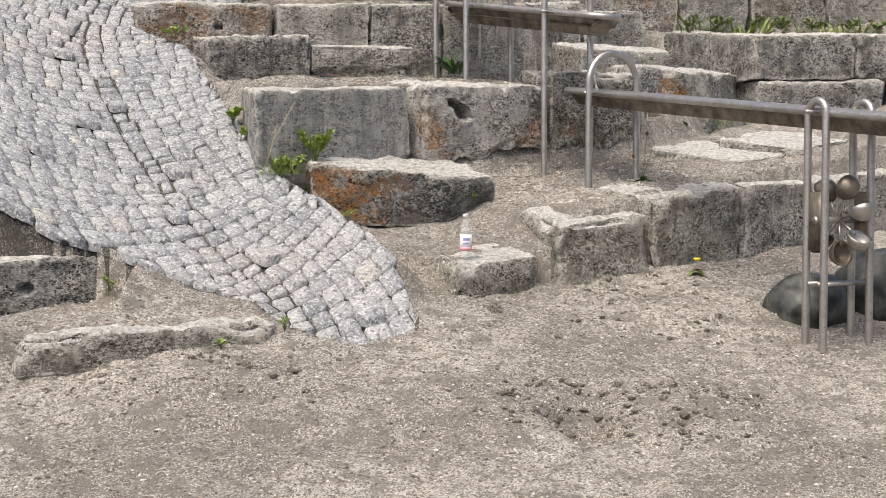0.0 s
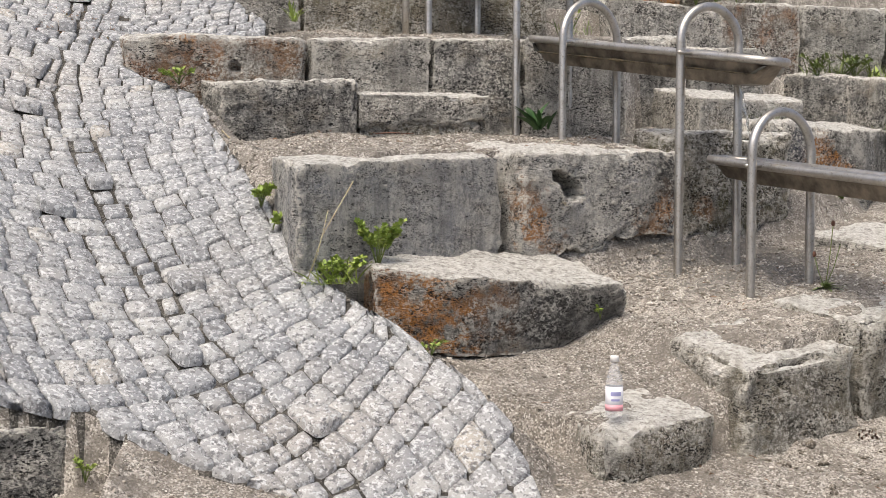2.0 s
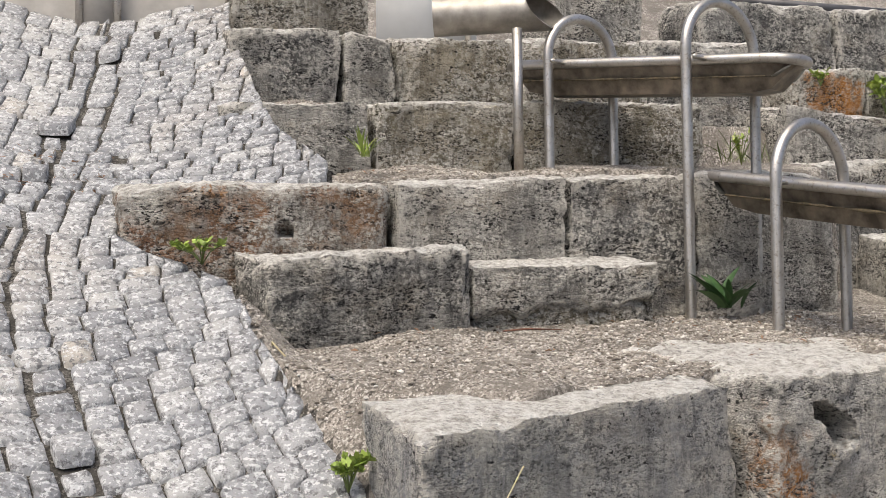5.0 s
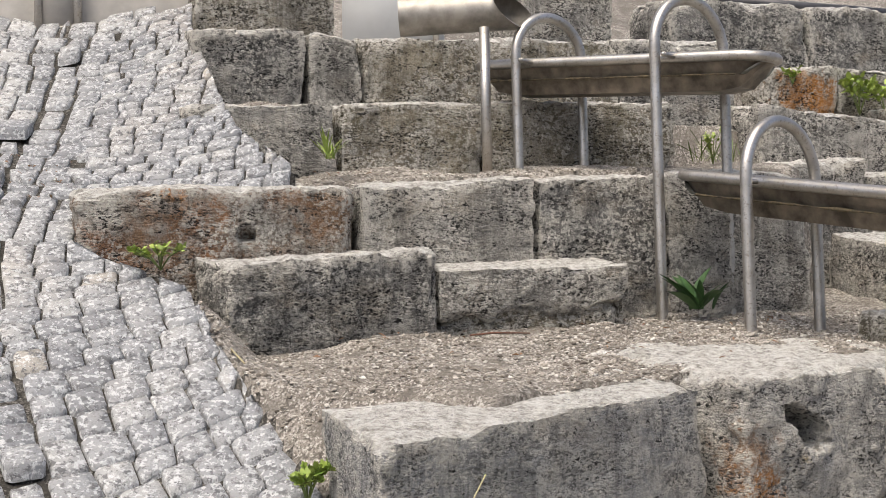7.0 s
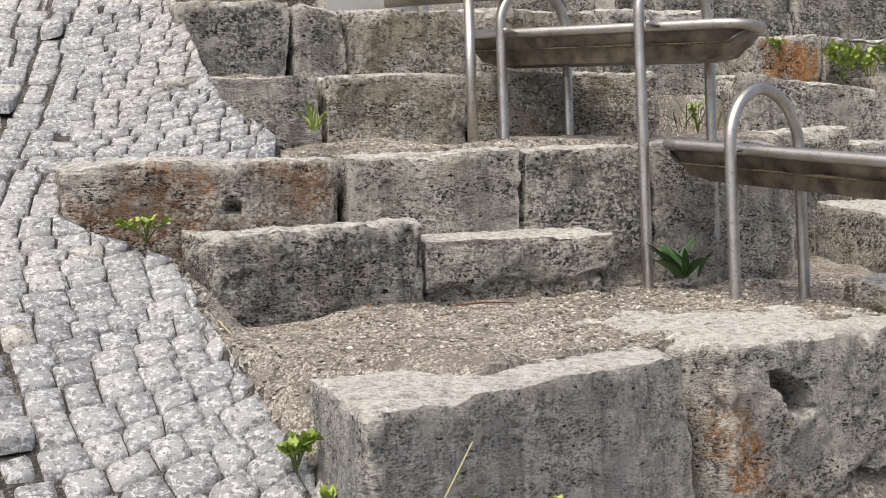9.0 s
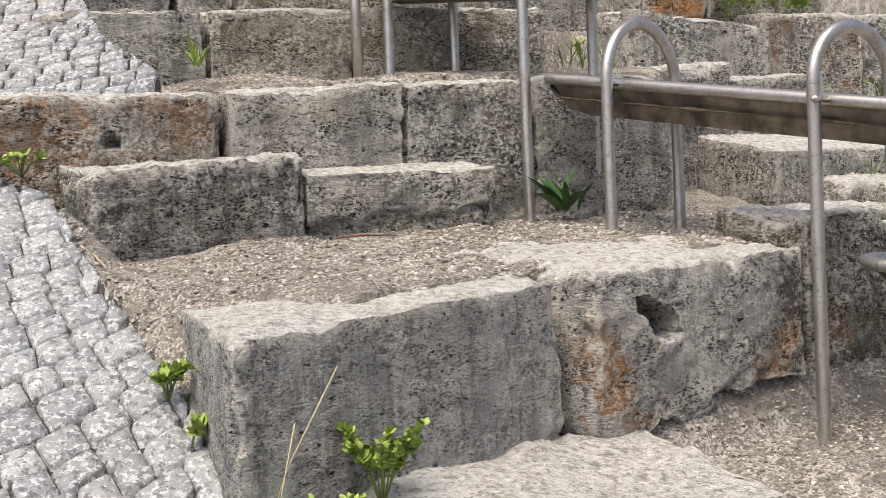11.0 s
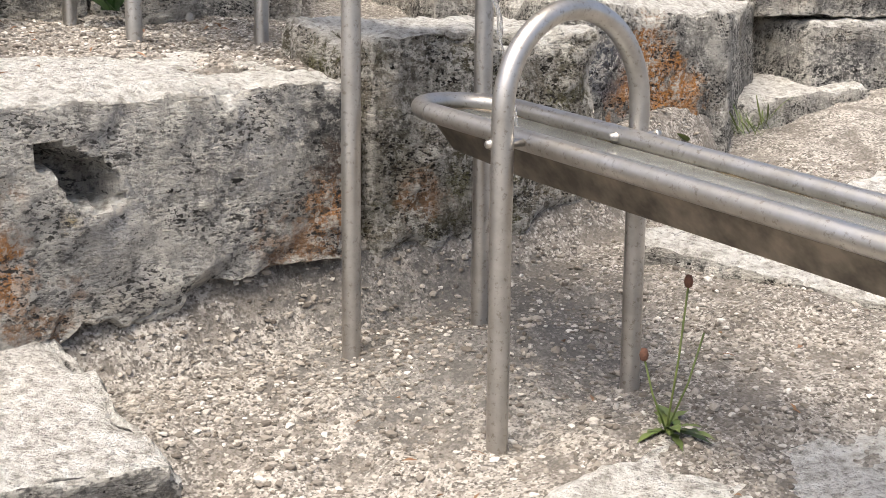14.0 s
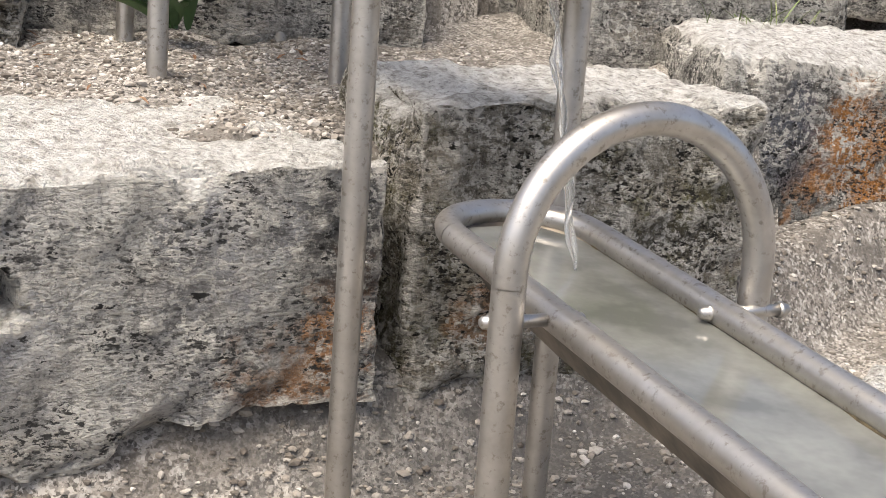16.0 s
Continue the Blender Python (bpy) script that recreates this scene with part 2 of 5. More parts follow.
def gravel_material(name, low, high, pale):
    m, t, b = shader(name)
    geo = t.nodes.new("ShaderNodeNewGeometry")
    pos = geo.outputs["Position"]
    big = noise_tex(t, pos, 1.1, 4, 0.6)
    mid = noise_tex(t, pos, 26, 5, 0.7)
    v = t.nodes.new("ShaderNodeTexVoronoi")
    v.inputs["Scale"].default_value = 165
    t.links.new(pos, v.inputs["Vector"])
    v2 = t.nodes.new("ShaderNodeTexVoronoi")
    v2.inputs["Scale"].default_value = 62
    t.links.new(pos, v2.inputs["Vector"])
    col = mix(t, ramp(t, big, [(0.42, 0.0), (0.58, 1.0)]), low, high)
    col = mix(t, ramp(t, mid, [(0.4, 0.75), (0.52, 0.0)]), col, tuple(0.5 * c for c in low))
    gray = node(t, "RGBToBW", [(0, v.outputs["Color"])]).outputs[0]
    col = mix(t, ramp(t, gray, [(0.6, 0.0), (0.82, 0.65)]), col, pale)
    col = mix(t, ramp(t, gray, [(0.2, 0.8), (0.36, 0.0)]), col, tuple(0.4 * c for c in low))
    gray2 = node(t, "RGBToBW", [(0, v2.outputs["Color"])]).outputs[0]
    col = mix(t, ramp(t, gray2, [(0.8, 0.0), (0.9, 0.2)]), col, pale)
    t.links.new(col, b.inputs["Base Color"])
    b.inputs["Roughness"].default_value = 0.95
    b.inputs["Specular IOR Level"].default_value = 0.2
    fine = noise_tex(t, pos, 110, 5, 0.75)
    col = mix(t, ramp(t, fine, [(0.39, 0.85), (0.47, 0.0)]), col, tuple(0.3 * c for c in low))
    col = mix(t, ramp(t, noise_tex(t, pos, 7, 5, 0.7), [(0.5, 0.0), (0.58, 0.7)]), col, tuple(0.62 * c for c in low))
    d = node(t, "VectorMath", [(0, pos)], op="DISTANCE")
    d.inputs[1].default_value = (0.95, 8.5, 1.68)
    damp = math_node(t, "ADD", math_node(t, "DIVIDE", d.outputs["Value"], 0.55), math_node(t, "MULTIPLY", math_node(t, "SUBTRACT", mid, 0.5), 2.0))
    col = mix(t, ramp(t, damp, [(0.5, 0.6), (1.0, 0.0)]), col, (0.115, 0.112, 0.108))
    t.links.new(col, b.inputs["Base Color"])
    h = math_node(t, "ADD", math_node(t, "MULTIPLY", gray, 0.25), math_node(t, "ADD", math_node(t, "MULTIPLY", fine, 0.6), mid))
    relief(t, b, h, 0.8, 0.012)
    return m


gravel = gravel_material("gravel_grit", (0.24, 0.216, 0.188), (0.42, 0.388, 0.346), (0.62, 0.592, 0.548))


joint_soil = gravel_material("joint_soil", (0.075, 0.07, 0.062), (0.13, 0.122, 0.11), (0.3, 0.285, 0.26))


def pebble_material():
    m, t, b = shader("pebble_limestone")
    geo = t.nodes.new("ShaderNodeNewGeometry")
    col = ramp(t, geo.outputs["Random Per Island"], [(0.0, (0.09, 0.075, 0.062)), (0.3, (0.2, 0.178, 0.15)), (0.68, (0.36, 0.33, 0.288)), (0.9, (0.5, 0.47, 0.425)), (1.0, (0.7, 0.68, 0.635))])
    col = mix(t, ramp(t, noise_tex(t, geo.outputs["Position"], 160, 3), [(0.35, 0.35), (0.6, 0.0)]), col, (0.2, 0.17, 0.14))
    t.links.new(col, b.inputs["Base Color"])
    b.inputs["Roughness"].default_value = 0.85
    return m


pebble_mat = pebble_material()
clod_mat = gravel_material("damp_soil", (0.17, 0.145, 0.115), (0.27, 0.24, 0.2), (0.5, 0.47, 0.42))


def granite(name, island):
    m, t, b = shader(name)
    geo = t.nodes.new("ShaderNodeNewGeometry")
    pos = geo.outputs["Position"]
    pick = geo.outputs["Random Per Island"] if island else t.nodes.new("ShaderNodeObjectInfo").outputs["Random"]
    col = ramp(t, pick, [(0.0, (0.22, 0.227, 0.24)), (0.3, (0.28, 0.288, 0.3)), (0.8, (0.34, 0.346, 0.352)), (0.97, (0.4, 0.402, 0.396)), (1.0, (0.38, 0.35, 0.305))])
    col = mix(t, ramp(t, noise_tex(t, pos, 1.3, 3, 0.6), [(0.5, 0.0), (0.68, 0.4)]), col, (0.46, 0.42, 0.37))
    col = mix(t, ramp(t, noise_tex(t, pos, 36, 5, 0.72), [(0.425, 0.85), (0.47, 0.0)]), col, (0.12, 0.12, 0.125))
    col = mix(t, ramp(t, noise_tex(t, pos, 58, 3, 0.7), [(0.53, 0.0), (0.58, 0.7)]), col, (0.63, 0.645, 0.655))
    col = mix(t, ramp(t, noise_tex(t, pos, 150, 3, 0.65), [(0.36, 0.45), (0.43, 0.0)]), col, (0.16, 0.16, 0.165))
    t.links.new(col, b.inputs["Base Color"])
    b.inputs["Roughness"].default_value = 0.8
    h = math_node(t, "ADD", noise_tex(t, pos, 40, 4, 0.7), math_node(t, "MULTIPLY", noise_tex(t, pos, 130, 3), 0.4))
    relief(t, b, h, 0.9, 0.016)
    return m


granite_single, granite_field = granite("granite_sett", False), granite("granite_sett_field", True)


def steel_material():
    m, t, b = shader("stainless_steel_weathered")
    geo = t.nodes.new("ShaderNodeNewGeometry")
    pos = geo.outputs["Position"]
    smudge = noise_tex(t, pos, 9, 5, 0.65)
    fine = noise_tex(t, pos, 75, 4, 0.7)
    col = mix(t, ramp(t, smudge, [(0.38, 0.0), (0.66, 1.0)]), (0.4, 0.375, 0.34), (0.54, 0.52, 0.49))
    col = mix(t, ramp(t, fine, [(0.34, 0.65), (0.44, 0.0)]), col, (0.23, 0.2, 0.165))
    t.links.new(col, b.inputs["Base Color"])
    b.inputs["Metallic"].default_value = 0.92
    t.links.new(ramp(t, math_node(t, "ADD", math_node(t, "MULTIPLY", smudge, 0.7), math_node(t, "MULTIPLY", fine, 0.3)), [(0.3, 0.52), (0.7, 0.3)]), b.inputs["Roughness"])
    relief(t, b, fine, 0.12, 0.002)
    return m


steel = steel_material()


def plain(name, colour, rough=0.7, scale=30.0, vary=0.25, metallic=0.0, **more):
    m, t, b = shader(name)
    pos = t.nodes.new("ShaderNodeNewGeometry").outputs["Position"]
    n = noise_tex(t, pos, scale, 4)
    t.links.new(mix(t, ramp(t, n, [(0.35, 0.0), (0.65, 1.0)]), tuple(c * (1 - vary) for c in colour), tuple(min(1, c * (1 + vary)) for c in colour)), b.inputs["Base Color"])
    b.inputs["Roughness"].default_value, b.inputs["Metallic"].default_value = rough, metallic
    for k, v in more.items():
        b.inputs[k.replace("_", " ")].default_value = v
    relief(t, b, n, 0.2, 0.003)
    return m


pan_steel = plain("stained_steel_sheet", (0.17, 0.143, 0.112), 0.45, 11.0, 0.55, 0.6)


pipe_steel = plain("weathered_pipe_steel", (0.3, 0.28, 0.25), 0.5, 9.0, 0.35, 0.7)


def leaf_material(name, a, c):
    m, t, b = shader(name)
    geo = t.nodes.new("ShaderNodeNewGeometry")
    pick = t.nodes.new("ShaderNodeObjectInfo").outputs["Random"]
    isl = geo.outputs["Random Per Island"]
    col = mix(t, math_node(t, "MULTIPLY", math_node(t, "ADD", pick, isl), 0.5), a, c)
    col = mix(t, ramp(t, noise_tex(t, geo.outputs["Position"], 60, 3), [(0.4, 0.0), (0.7, 0.35)]), col, tuple(0.6 * v for v in a))
    t.links.new(col, b.inputs["Base Color"])
    b.inputs["Roughness"].default_value = 0.55
    b.inputs["Transmission Weight"].default_value = 0.0
    b.inputs["Subsurface Weight"].default_value = 0.15
    b.inputs["Subsurface Radius"].default_value = (0.01, 0.02, 0.005)
    return m


leaf_bright = leaf_material("leaf_bright_green", (0.17, 0.26, 0.045), (0.38, 0.46, 0.1))
leaf_dark = leaf_material("leaf_dark_green", (0.025, 0.07, 0.022), (0.06, 0.13, 0.035))
leaf_olive = leaf_material("leaf_olive", (0.085, 0.13, 0.035), (0.2, 0.24, 0.07))
straw = leaf_material("dry_straw", (0.36, 0.3, 0.17), (0.5, 0.44, 0.28))
litter = leaf_material("dead_leaf", (0.16, 0.08, 0.04), (0.3, 0.16, 0.08))
concrete = plain("concrete_pale", (0.42, 0.4, 0.37), 0.85, 7.0, 0.14)
white_panel = plain("pale_painted_panel", (0.55, 0.56, 0.56), 0.5, 4.0, 0.06)
wet_rock = plain("wet_dark_rock", (0.05, 0.052, 0.047), 0.42, 9.0, 0.9)
dark_metal = plain("dark_slatted_metal", (0.07, 0.07, 0.075), 0.5, 10.0, 0.3, 0.5)
water_mat = plain("shallow_grey_water", (0.15, 0.152, 0.138), 0.07, 9.0, 0.3)
algae = plain("algae_brown", (0.075, 0.058, 0.032), 0.8, 60.0, 0.6)
yellow = plain("dandelion_yellow", (0.85, 0.6, 0.02), 0.6, 200.0, 0.2)
cap_white = plain("white_plastic", (0.78, 0.76, 0.74), 0.4, 30.0, 0.03)
label_white = plain("label_paper_white", (0.72, 0.72, 0.76), 0.5, 30.0, 0.04)
label_pink = plain("label_print_pink", (0.68, 0.32, 0.36), 0.5, 30.0, 0.05)
label_blue = plain("label_print_violet", (0.3, 0.3, 0.52), 0.5, 30.0, 0.05)
cone_brown = plain("cone_brown", (0.12, 0.055, 0.035), 0.8, 90.0, 0.4)
purple = plain("violet_petal", (0.12, 0.1, 0.4), 0.6, 90.0, 0.2)
clear, ct, cb = shader("clear_plastic")
cb.inputs["Alpha"].default_value, cb.inputs["Roughness"].default_value, cb.inputs["IOR"].default_value = 0.17, 0.04, 1.5
cb.inputs["Base Color"].default_value = (0.95, 0.96, 0.97, 1)
falling, ft, fb = shader("falling_water")
fb.inputs["Transmission Weight"].default_value, fb.inputs["Roughness"].default_value, fb.inputs["IOR"].default_value = 0.9, 0.08, 1.33
fb.inputs["Base Color"].default_value = (0.95, 0.96, 0.96, 1)


# ---------------------------------------------------------------- lie of the land
def bend(v, xs, ys):
    return np.interp(v, xs, ys)


def row_b(x):
    return bend(x, [-1.05, -0.17, 0.69, 0.93, 1.37, 1.9, 2.02, 2.4, 3.5], [7.43, 8.15, 8.68, 8.86, 9.13, 9.7, 10.25, 10.45, 10.7])


def row_c(x):
    return bend(x, [-2.15, 0.58, 0.8, 2.15, 3.5], [8.8, 9.95, 10.5, 11.1, 11.3])


def row_d(x):
    return 9.811 + 0.4496 * (x + 1.364)


def row_e(x):
    return 10.14 + 0.4515 * (x + 1.523)


def ramp_height(x, y):
    """The paved chute: a warped slope with a shallow gully."""
    u, v = np.clip(x, -3.8, 2.0) + 1.5, y - 8
    v = np.minimum(v, 2.6)
    lift = 0.08 * smooth(9.6, 10.3, y) + 0.14 * smooth(-2.75, -3.4, x) * smooth(9.0, 10.2, y)
    return lift + 2.1192 + 0.6575 * v + 0.0678 * v * v - 0.0768 * u + 0.2055 * u * v + 0.162 * np.clip(u, -1.6, 3) ** 2 - 0.05 * np.exp(-((x + 1.45) / 0.28) ** 2 - ((y - 9.2) / 0.2) ** 2)


def chute_right(y):
    return bend(y, [5.9, 6.2, 6.75, 7.03, 7.4, 7.85, 8.37, 8.62, 8.7, 8.8, 8.86, 9.02, 9.22, 9.45, 10.1, 10.4], [-0.3, -0.02, -0.2, -0.46, -0.95, -1.25, -1.6, -1.73, -1.92, -2.16, -2.2, -2.1, -1.45, -1.72, -2.03, -2.08])


def chute_front(x):
    return bend(x, [-4, -1.9, -1.62, -0.94, -0.6, -0.34, 0.0], [6.25, 6.3, 6.42, 6.36, 6.0, 5.86, 6.1])


def on_chute(x, y):
    return (y > chute_front(x)) & (x < chute_right(y)) & (y < 10.25)


def land(x, y):
    x, y = np.asarray(x, float), np.asarray(y, float)
    near = 0.584 + 0.13 * (y - 5.0) - 0.035 * (x - 0.72)
    z = np.where(y < 5.0, near, 0.584 + 0.24 * (y - 5.0) - 0.07 * (np.clip(x, -0.9, 3) - 0.72) * smooth(3.5, 5.5, y))
    z = np.minimum(z, 1.2 + 0.1 * (y - 7.4))
    # the fill behind the low edging stone
    lip = 5.92 + 0.55 * (x + 0.7)
    k = smooth(0.02, 0.14, y - lip) * smooth(-0.68, -0.8, x)
    z = z * (1 - k) + np.maximum(z, 0.965 + 0.03 * (y - lip)) * k
    z = z - 0.015 * ((x < -0.6) & (y <= lip)) * smooth(-0.5, -0.05, y - lip)
    # a dug pit and its heap
    z = z - 0.13 * np.exp(-(((x - 0.72) / 0.14) ** 2 + ((y - 5.25) / 0.17) ** 2)) + 0.08 * np.exp(-(((x - 1.2) / 0.35) ** 2 + ((y - 5.35) / 0.3) ** 2)) + 0.03 * np.exp(-(((x - 0.3) / 0.3) ** 2 + ((y - 5.2) / 0.4) ** 2))
    # first terrace, in front of the big blocks
    edge1 = bend(x, [-0.5, -0.02, 0.12, 0.58, 0.7, 1.23, 1.86, 2.95], [7.2, 6.95, 6.75, 7.05, 7.1, 7.5, 7.95, 8.7])
    t1a = 1.24 + 0.22 * (y - 7.0)
    t1b = 1.598 + 0.19 * (y - 8.0) + 0.07 * (x - 0.93) + 0.07 * np.exp(-(((x - 0.15) / 0.3) ** 2 + ((y - 8.25) / 0.25) ** 2))
    blendx = smooth(0.25, 0.6, x + 0.9 * (y - 7.55))
    t1 = t1a * (1 - blendx) + t1b * blendx
    z = np.where(y > edge1, np.maximum(z, t1), z)
    # a dirt bank that runs up under the overhanging block
    db = y - row_b(x)
    z = z + np.where((x > -0.2) & (x < 1.95), 0.2 * smooth(-0.12, 0.1, db), 0.0)
    t2 = 2.245 + 0.11 * np.maximum(db, 0) + 0.03 * x - 0.03 * smooth(-0.2, -1.1, x) * smooth(1.6, 0.6, db)
    t2 = t2 + 0.12 * np.clip(y - 9.6, 0, 0.6) * smooth(0.3, 1.0, x)
    z = np.where(db > 0.22, np.maximum(z, t2), z)
    side = x - chute_right(y)
    z = np.where((side > 0) & (side < 0.9) & (y > 7.6) & (y < 8.9), np.minimum(z, ramp_height(chute_right(y), y) - 0.005 + 0.42 * side), z)
    dc = y - row_c(x)
    t3 = 2.955 + 0.045 * (x + 0.6) + 0.15 * np.maximum(dc, 0) - 0.16 * smooth(0.6, 1.2, x)
    z = np.where(dc > 0.2, np.maximum(z, t3), z)
    dd = y - row_d(x)
    z = np.where((dd > 0.2) & (x < 1.3), np.maximum(z, 3.3 + 0.1 * np.maximum(dd, 0)), z)
    de = y - row_e(x)
    z = np.where(de > 0.22, np.maximum(z, 3.64 + 0.1 * np.minimum(np.maximum(de, 0), 1.3) + 0.55 * np.clip(de - 1.3, 0, 9)), z)
    df = chute_front(x) - y
    z = np.where((df > 0) & (df < 0.8) & (x < 0) & (x > -1.5), np.maximum(z, ramp_height(x, chute_front(x)) - 0.02 - 0.5 * df), z)
    dr = x - chute_right(y)
    z = np.where((dr > 0) & (dr < 0.3) & (y > 6.1) & (y < 8.6), np.maximum(z, ramp_height(chute_right(y), y) - 0.02 - 0.9 * dr), z)
    z = np.where(on_chute(x, y), ramp_height(x, y) - 0.021, z)
    return z


def land_at(x, y):
    return float(land(np.array([x]), np.array([y]))[0])


def rough_ground(p):
    return 0.022 * fbm(p, 2.4, 3, 5) + 0.016 * fbm(p, 8, 2, 9) + 0.006 * np.abs(fbm(p, 17, 1, 12))


def axis(a, b, fine, reach):
    core = list(np.arange(a, b, fine))
    step, lo, hi = fine, [a], [core[-1]]
    while lo[-1] > a - reach or hi[-1] < b + reach:
        step *= 1.5
        lo.append(lo[-1] - step)
        hi.append(hi[-1] + step)
    return np.array(lo[:0:-1] + core + hi[1:])


gx, gy = axis(-3.6, 4.2, 0.028, 300), axis(3.6, 12.4, 0.028, 300)
X, Y = np.meshgrid(gx, gy)
flat = np.stack([X.ravel(), Y.ravel(), np.zeros(X.size)], 1)
Z = land(X, Y).ravel()
Z += np.where(on_chute(flat[:, 0], flat[:, 1]), 0.1, 1.0) * rough_ground(flat)
flat[:, 2] = Z
w = len(gx)
quads = np.arange(w * len(gy)).reshape(len(gy), w)
quads = np.stack([quads[:-1, :-1], quads[:-1, 1:], quads[1:, 1:], quads[1:, :-1]], -1).reshape(-1, 4)
ground = new("ground", mesh("ground", flat, quads, gravel))
ground.data.materials.append(joint_soil)
mids = flat[quads].mean(1)
ground.data.polygons.foreach_set("material_index", (on_chute(mids[:, 0], mids[:, 1]) & (mids[:, 0] > -3.7)).astype(np.int32))
tagged(ground, "pale beige gravel and grit on terraced sloping ground", "ground", kind="structure")

# ---------------------------------------------------------------- stone blocks
BLOCK_GROUP = "stone blocks of the terraces"


def rough_block(name, top, bottom, material, label, seed=0, cell=0.024, r=0.012, lump=0.012, chip=0.035, deform=None):
    """A rough quarry block: top holds its front-left, front-right, back-right and back-left corners, bottom their foot heights."""
    T = np.array(top, float)
    Bt = T.copy()
    Bt[:, 2] = bottom
    L = max(np.linalg.norm(T[1] - T[0]), np.linalg.norm(T[2] - T[3]))
    W = max(np.linalg.norm(T[3] - T[0]), np.linalg.norm(T[2] - T[1]))
    H = float(np.mean(T[:, 2] - Bt[:, 2]))
    n = [int(np.clip(round(d / cell), 4, 80)) for d in (L, W, H)]
    keys, quads = [], []
    for ax in range(3):
        o, w = [k for k in range(3) if k != ax]
        for end in (0, n[ax]):
            ia, ib = np.meshgrid(np.arange(n[o] + 1), np.arange(n[w] + 1), indexing="ij")
            key = np.zeros((ia.size, 3), int)
            key[:, o], key[:, w], key[:, ax] = ia.ravel(), ib.ravel(), end
            g = np.arange(ia.size).reshape(ia.shape) + sum(len(q) for q in keys)
            quad = np.stack([g[:-1, :-1], g[1:, :-1], g[1:, 1:], g[:-1, 1:]], -1).reshape(-1, 4)
            quads.append(quad if (end > 0) == (ax != 1) else quad[:, ::-1])
            keys.append(key)
    keys, inv = np.unique(np.concatenate(keys), axis=0, return_inverse=True)
    faces = inv.ravel()[np.concatenate(quads)]
    pts = 2 * keys / np.array(n) - 1
    half = np.array([L, W, H]) / 2
    p = np.array(pts) * half
    off = seed * 3.7
    rr = np.minimum(r * (1.0 + 0.7 * fbm(p + off, 4.5, 2, seed))[:, None].clip(0.35, 2.2), half * 0.45)
    inner = np.clip(p, -(half - rr), half - rr)
    d = p - inner
    nrm = d / np.maximum(np.linalg.norm(d, axis=1), 1e-9)[:, None]
    p = inner + nrm * rr
    edge = 1 - np.abs(nrm).max(1)
    push = lump * fbm(p + off, 2.6, 2, seed + 3) + 0.45 * lump * fbm(p + off, 13, 3, seed + 7)
    push += 0.009 * (np.abs(fbm(p + off, 19, 2, seed + 5)) - 0.4)
    near = np.sort(half - np.abs(np.array(pts) * half), axis=1)[:, 1]
    bite = smooth(0.075, 0.0, near)
    push -= chip * bite * np.maximum(0, fbm(p + off, 6, 3, seed + 11) - 0.05) + 0.012 * bite * np.maximum(0, fbm(p + off, 22, 2, seed + 13))
    nrm = nrm + 0.6 * bite[:, None] * np.sign(np.array(pts)) * (near < 0.075)[:, None] * np.array([0.3, 0.3, 0.6])
    p = p + nrm * push[:, None]
    a = p / half
    u, v, h = (a[:, 0] + 1) / 2, (a[:, 1] + 1) / 2, (a[:, 2] + 1) / 2
    wts = np.stack([(1 - u) * (1 - v), u * (1 - v), u * v, (1 - u) * v], 1)
    q = (wts @ T) * h[:, None] + (wts @ Bt) * (1 - h)[:, None]
    if deform:
        q = deform(q, u, v, h)
    base = np.array([*T[:, :2].mean(0), min(bottom)])
    me = mesh(name, q - base, faces, material)
    me.set_sharp_from_angle(angle=radians(30))
    ob = new(name, me)
    ob.location = base
    return tagged(ob, label, "stone block", BLOCK_GROUP)


def block(a, b, depth, zb, material, label, rise=0.12, seed=0, **more):
    """A block whose front top edge runs from a to b."""
    a, b = np.array(a, float), np.array(b, float)
    d = (b - a)[:2] / np.linalg.norm((b - a)[:2])
    back = np.array([-d[1] * depth, d[0] * depth, rise * depth])
    zb = (zb, zb) if np.isscalar(zb) else zb
    return rough_block("stone_block", [a, b, b + back, a + back], [zb[0], zb[1], zb[1], zb[0]], material, label, seed, **more)


def b2_shape(q, u, v, h):
    ragged = 0.012 * np.sin(u * 9 + 1.2) * (u > 0.25) + 0.028 * fbm(q * (1, 1, 0), 11, 3, 4) + 0.03 * np.exp(-((u - 0.3) / 0.07) ** 2) - 0.06 * np.exp(-((u - 0.14) / 0.1) ** 2)
    q[:, 2] += (1 - h) ** 2 * ragged
    dist = np.hypot(((q[:, 0] - 0.115) + 0.5 * (q[:, 2] - 2.1)) / 0.048, (q[:, 2] - 2.1) / 0.055) + 0.5 * fbm(q, 20, 2, 3)
    pit = smooth(1.1, 0.85, dist) * (v < 0.3)
    q[:, 0] += -0.06 * pit
    q[:, 1] += 0.1 * pit
    return q


def c1_shape(q, u, v, h):
    d = np.hypot(q[:, 0] + 1.622, q[:, 2] - 2.735)
    q[:, 1] += 0.07 * smooth(0.03, 0.018, d) * (v < 0.4)
    q[:, 0] += 0.12 * smooth(0.5, 0.0, h) * smooth(0.25, 0.0, u)
    return q


def slab_shape(q, u, v, h):
    out = 0.13 * np.exp(-((u - 0.36) / 0.33) ** 2) * (1 - v)
    q[:, 1] -= out * (0.55 + 0.45 * h)
    q[:, 2] += (1 - h) * (0.13 * smooth(0.6, 1.0, u) + 0.06 * smooth(0.3, 0.0, u))
    q[:, 1] += 0.16 * (1 - h) ** 2 * (1 - v) * smooth(0.5, 1.0, u) * 0.7
    q[:, 2] += 0.009 * fbm(q, 4, 2, 8) * h
    return q


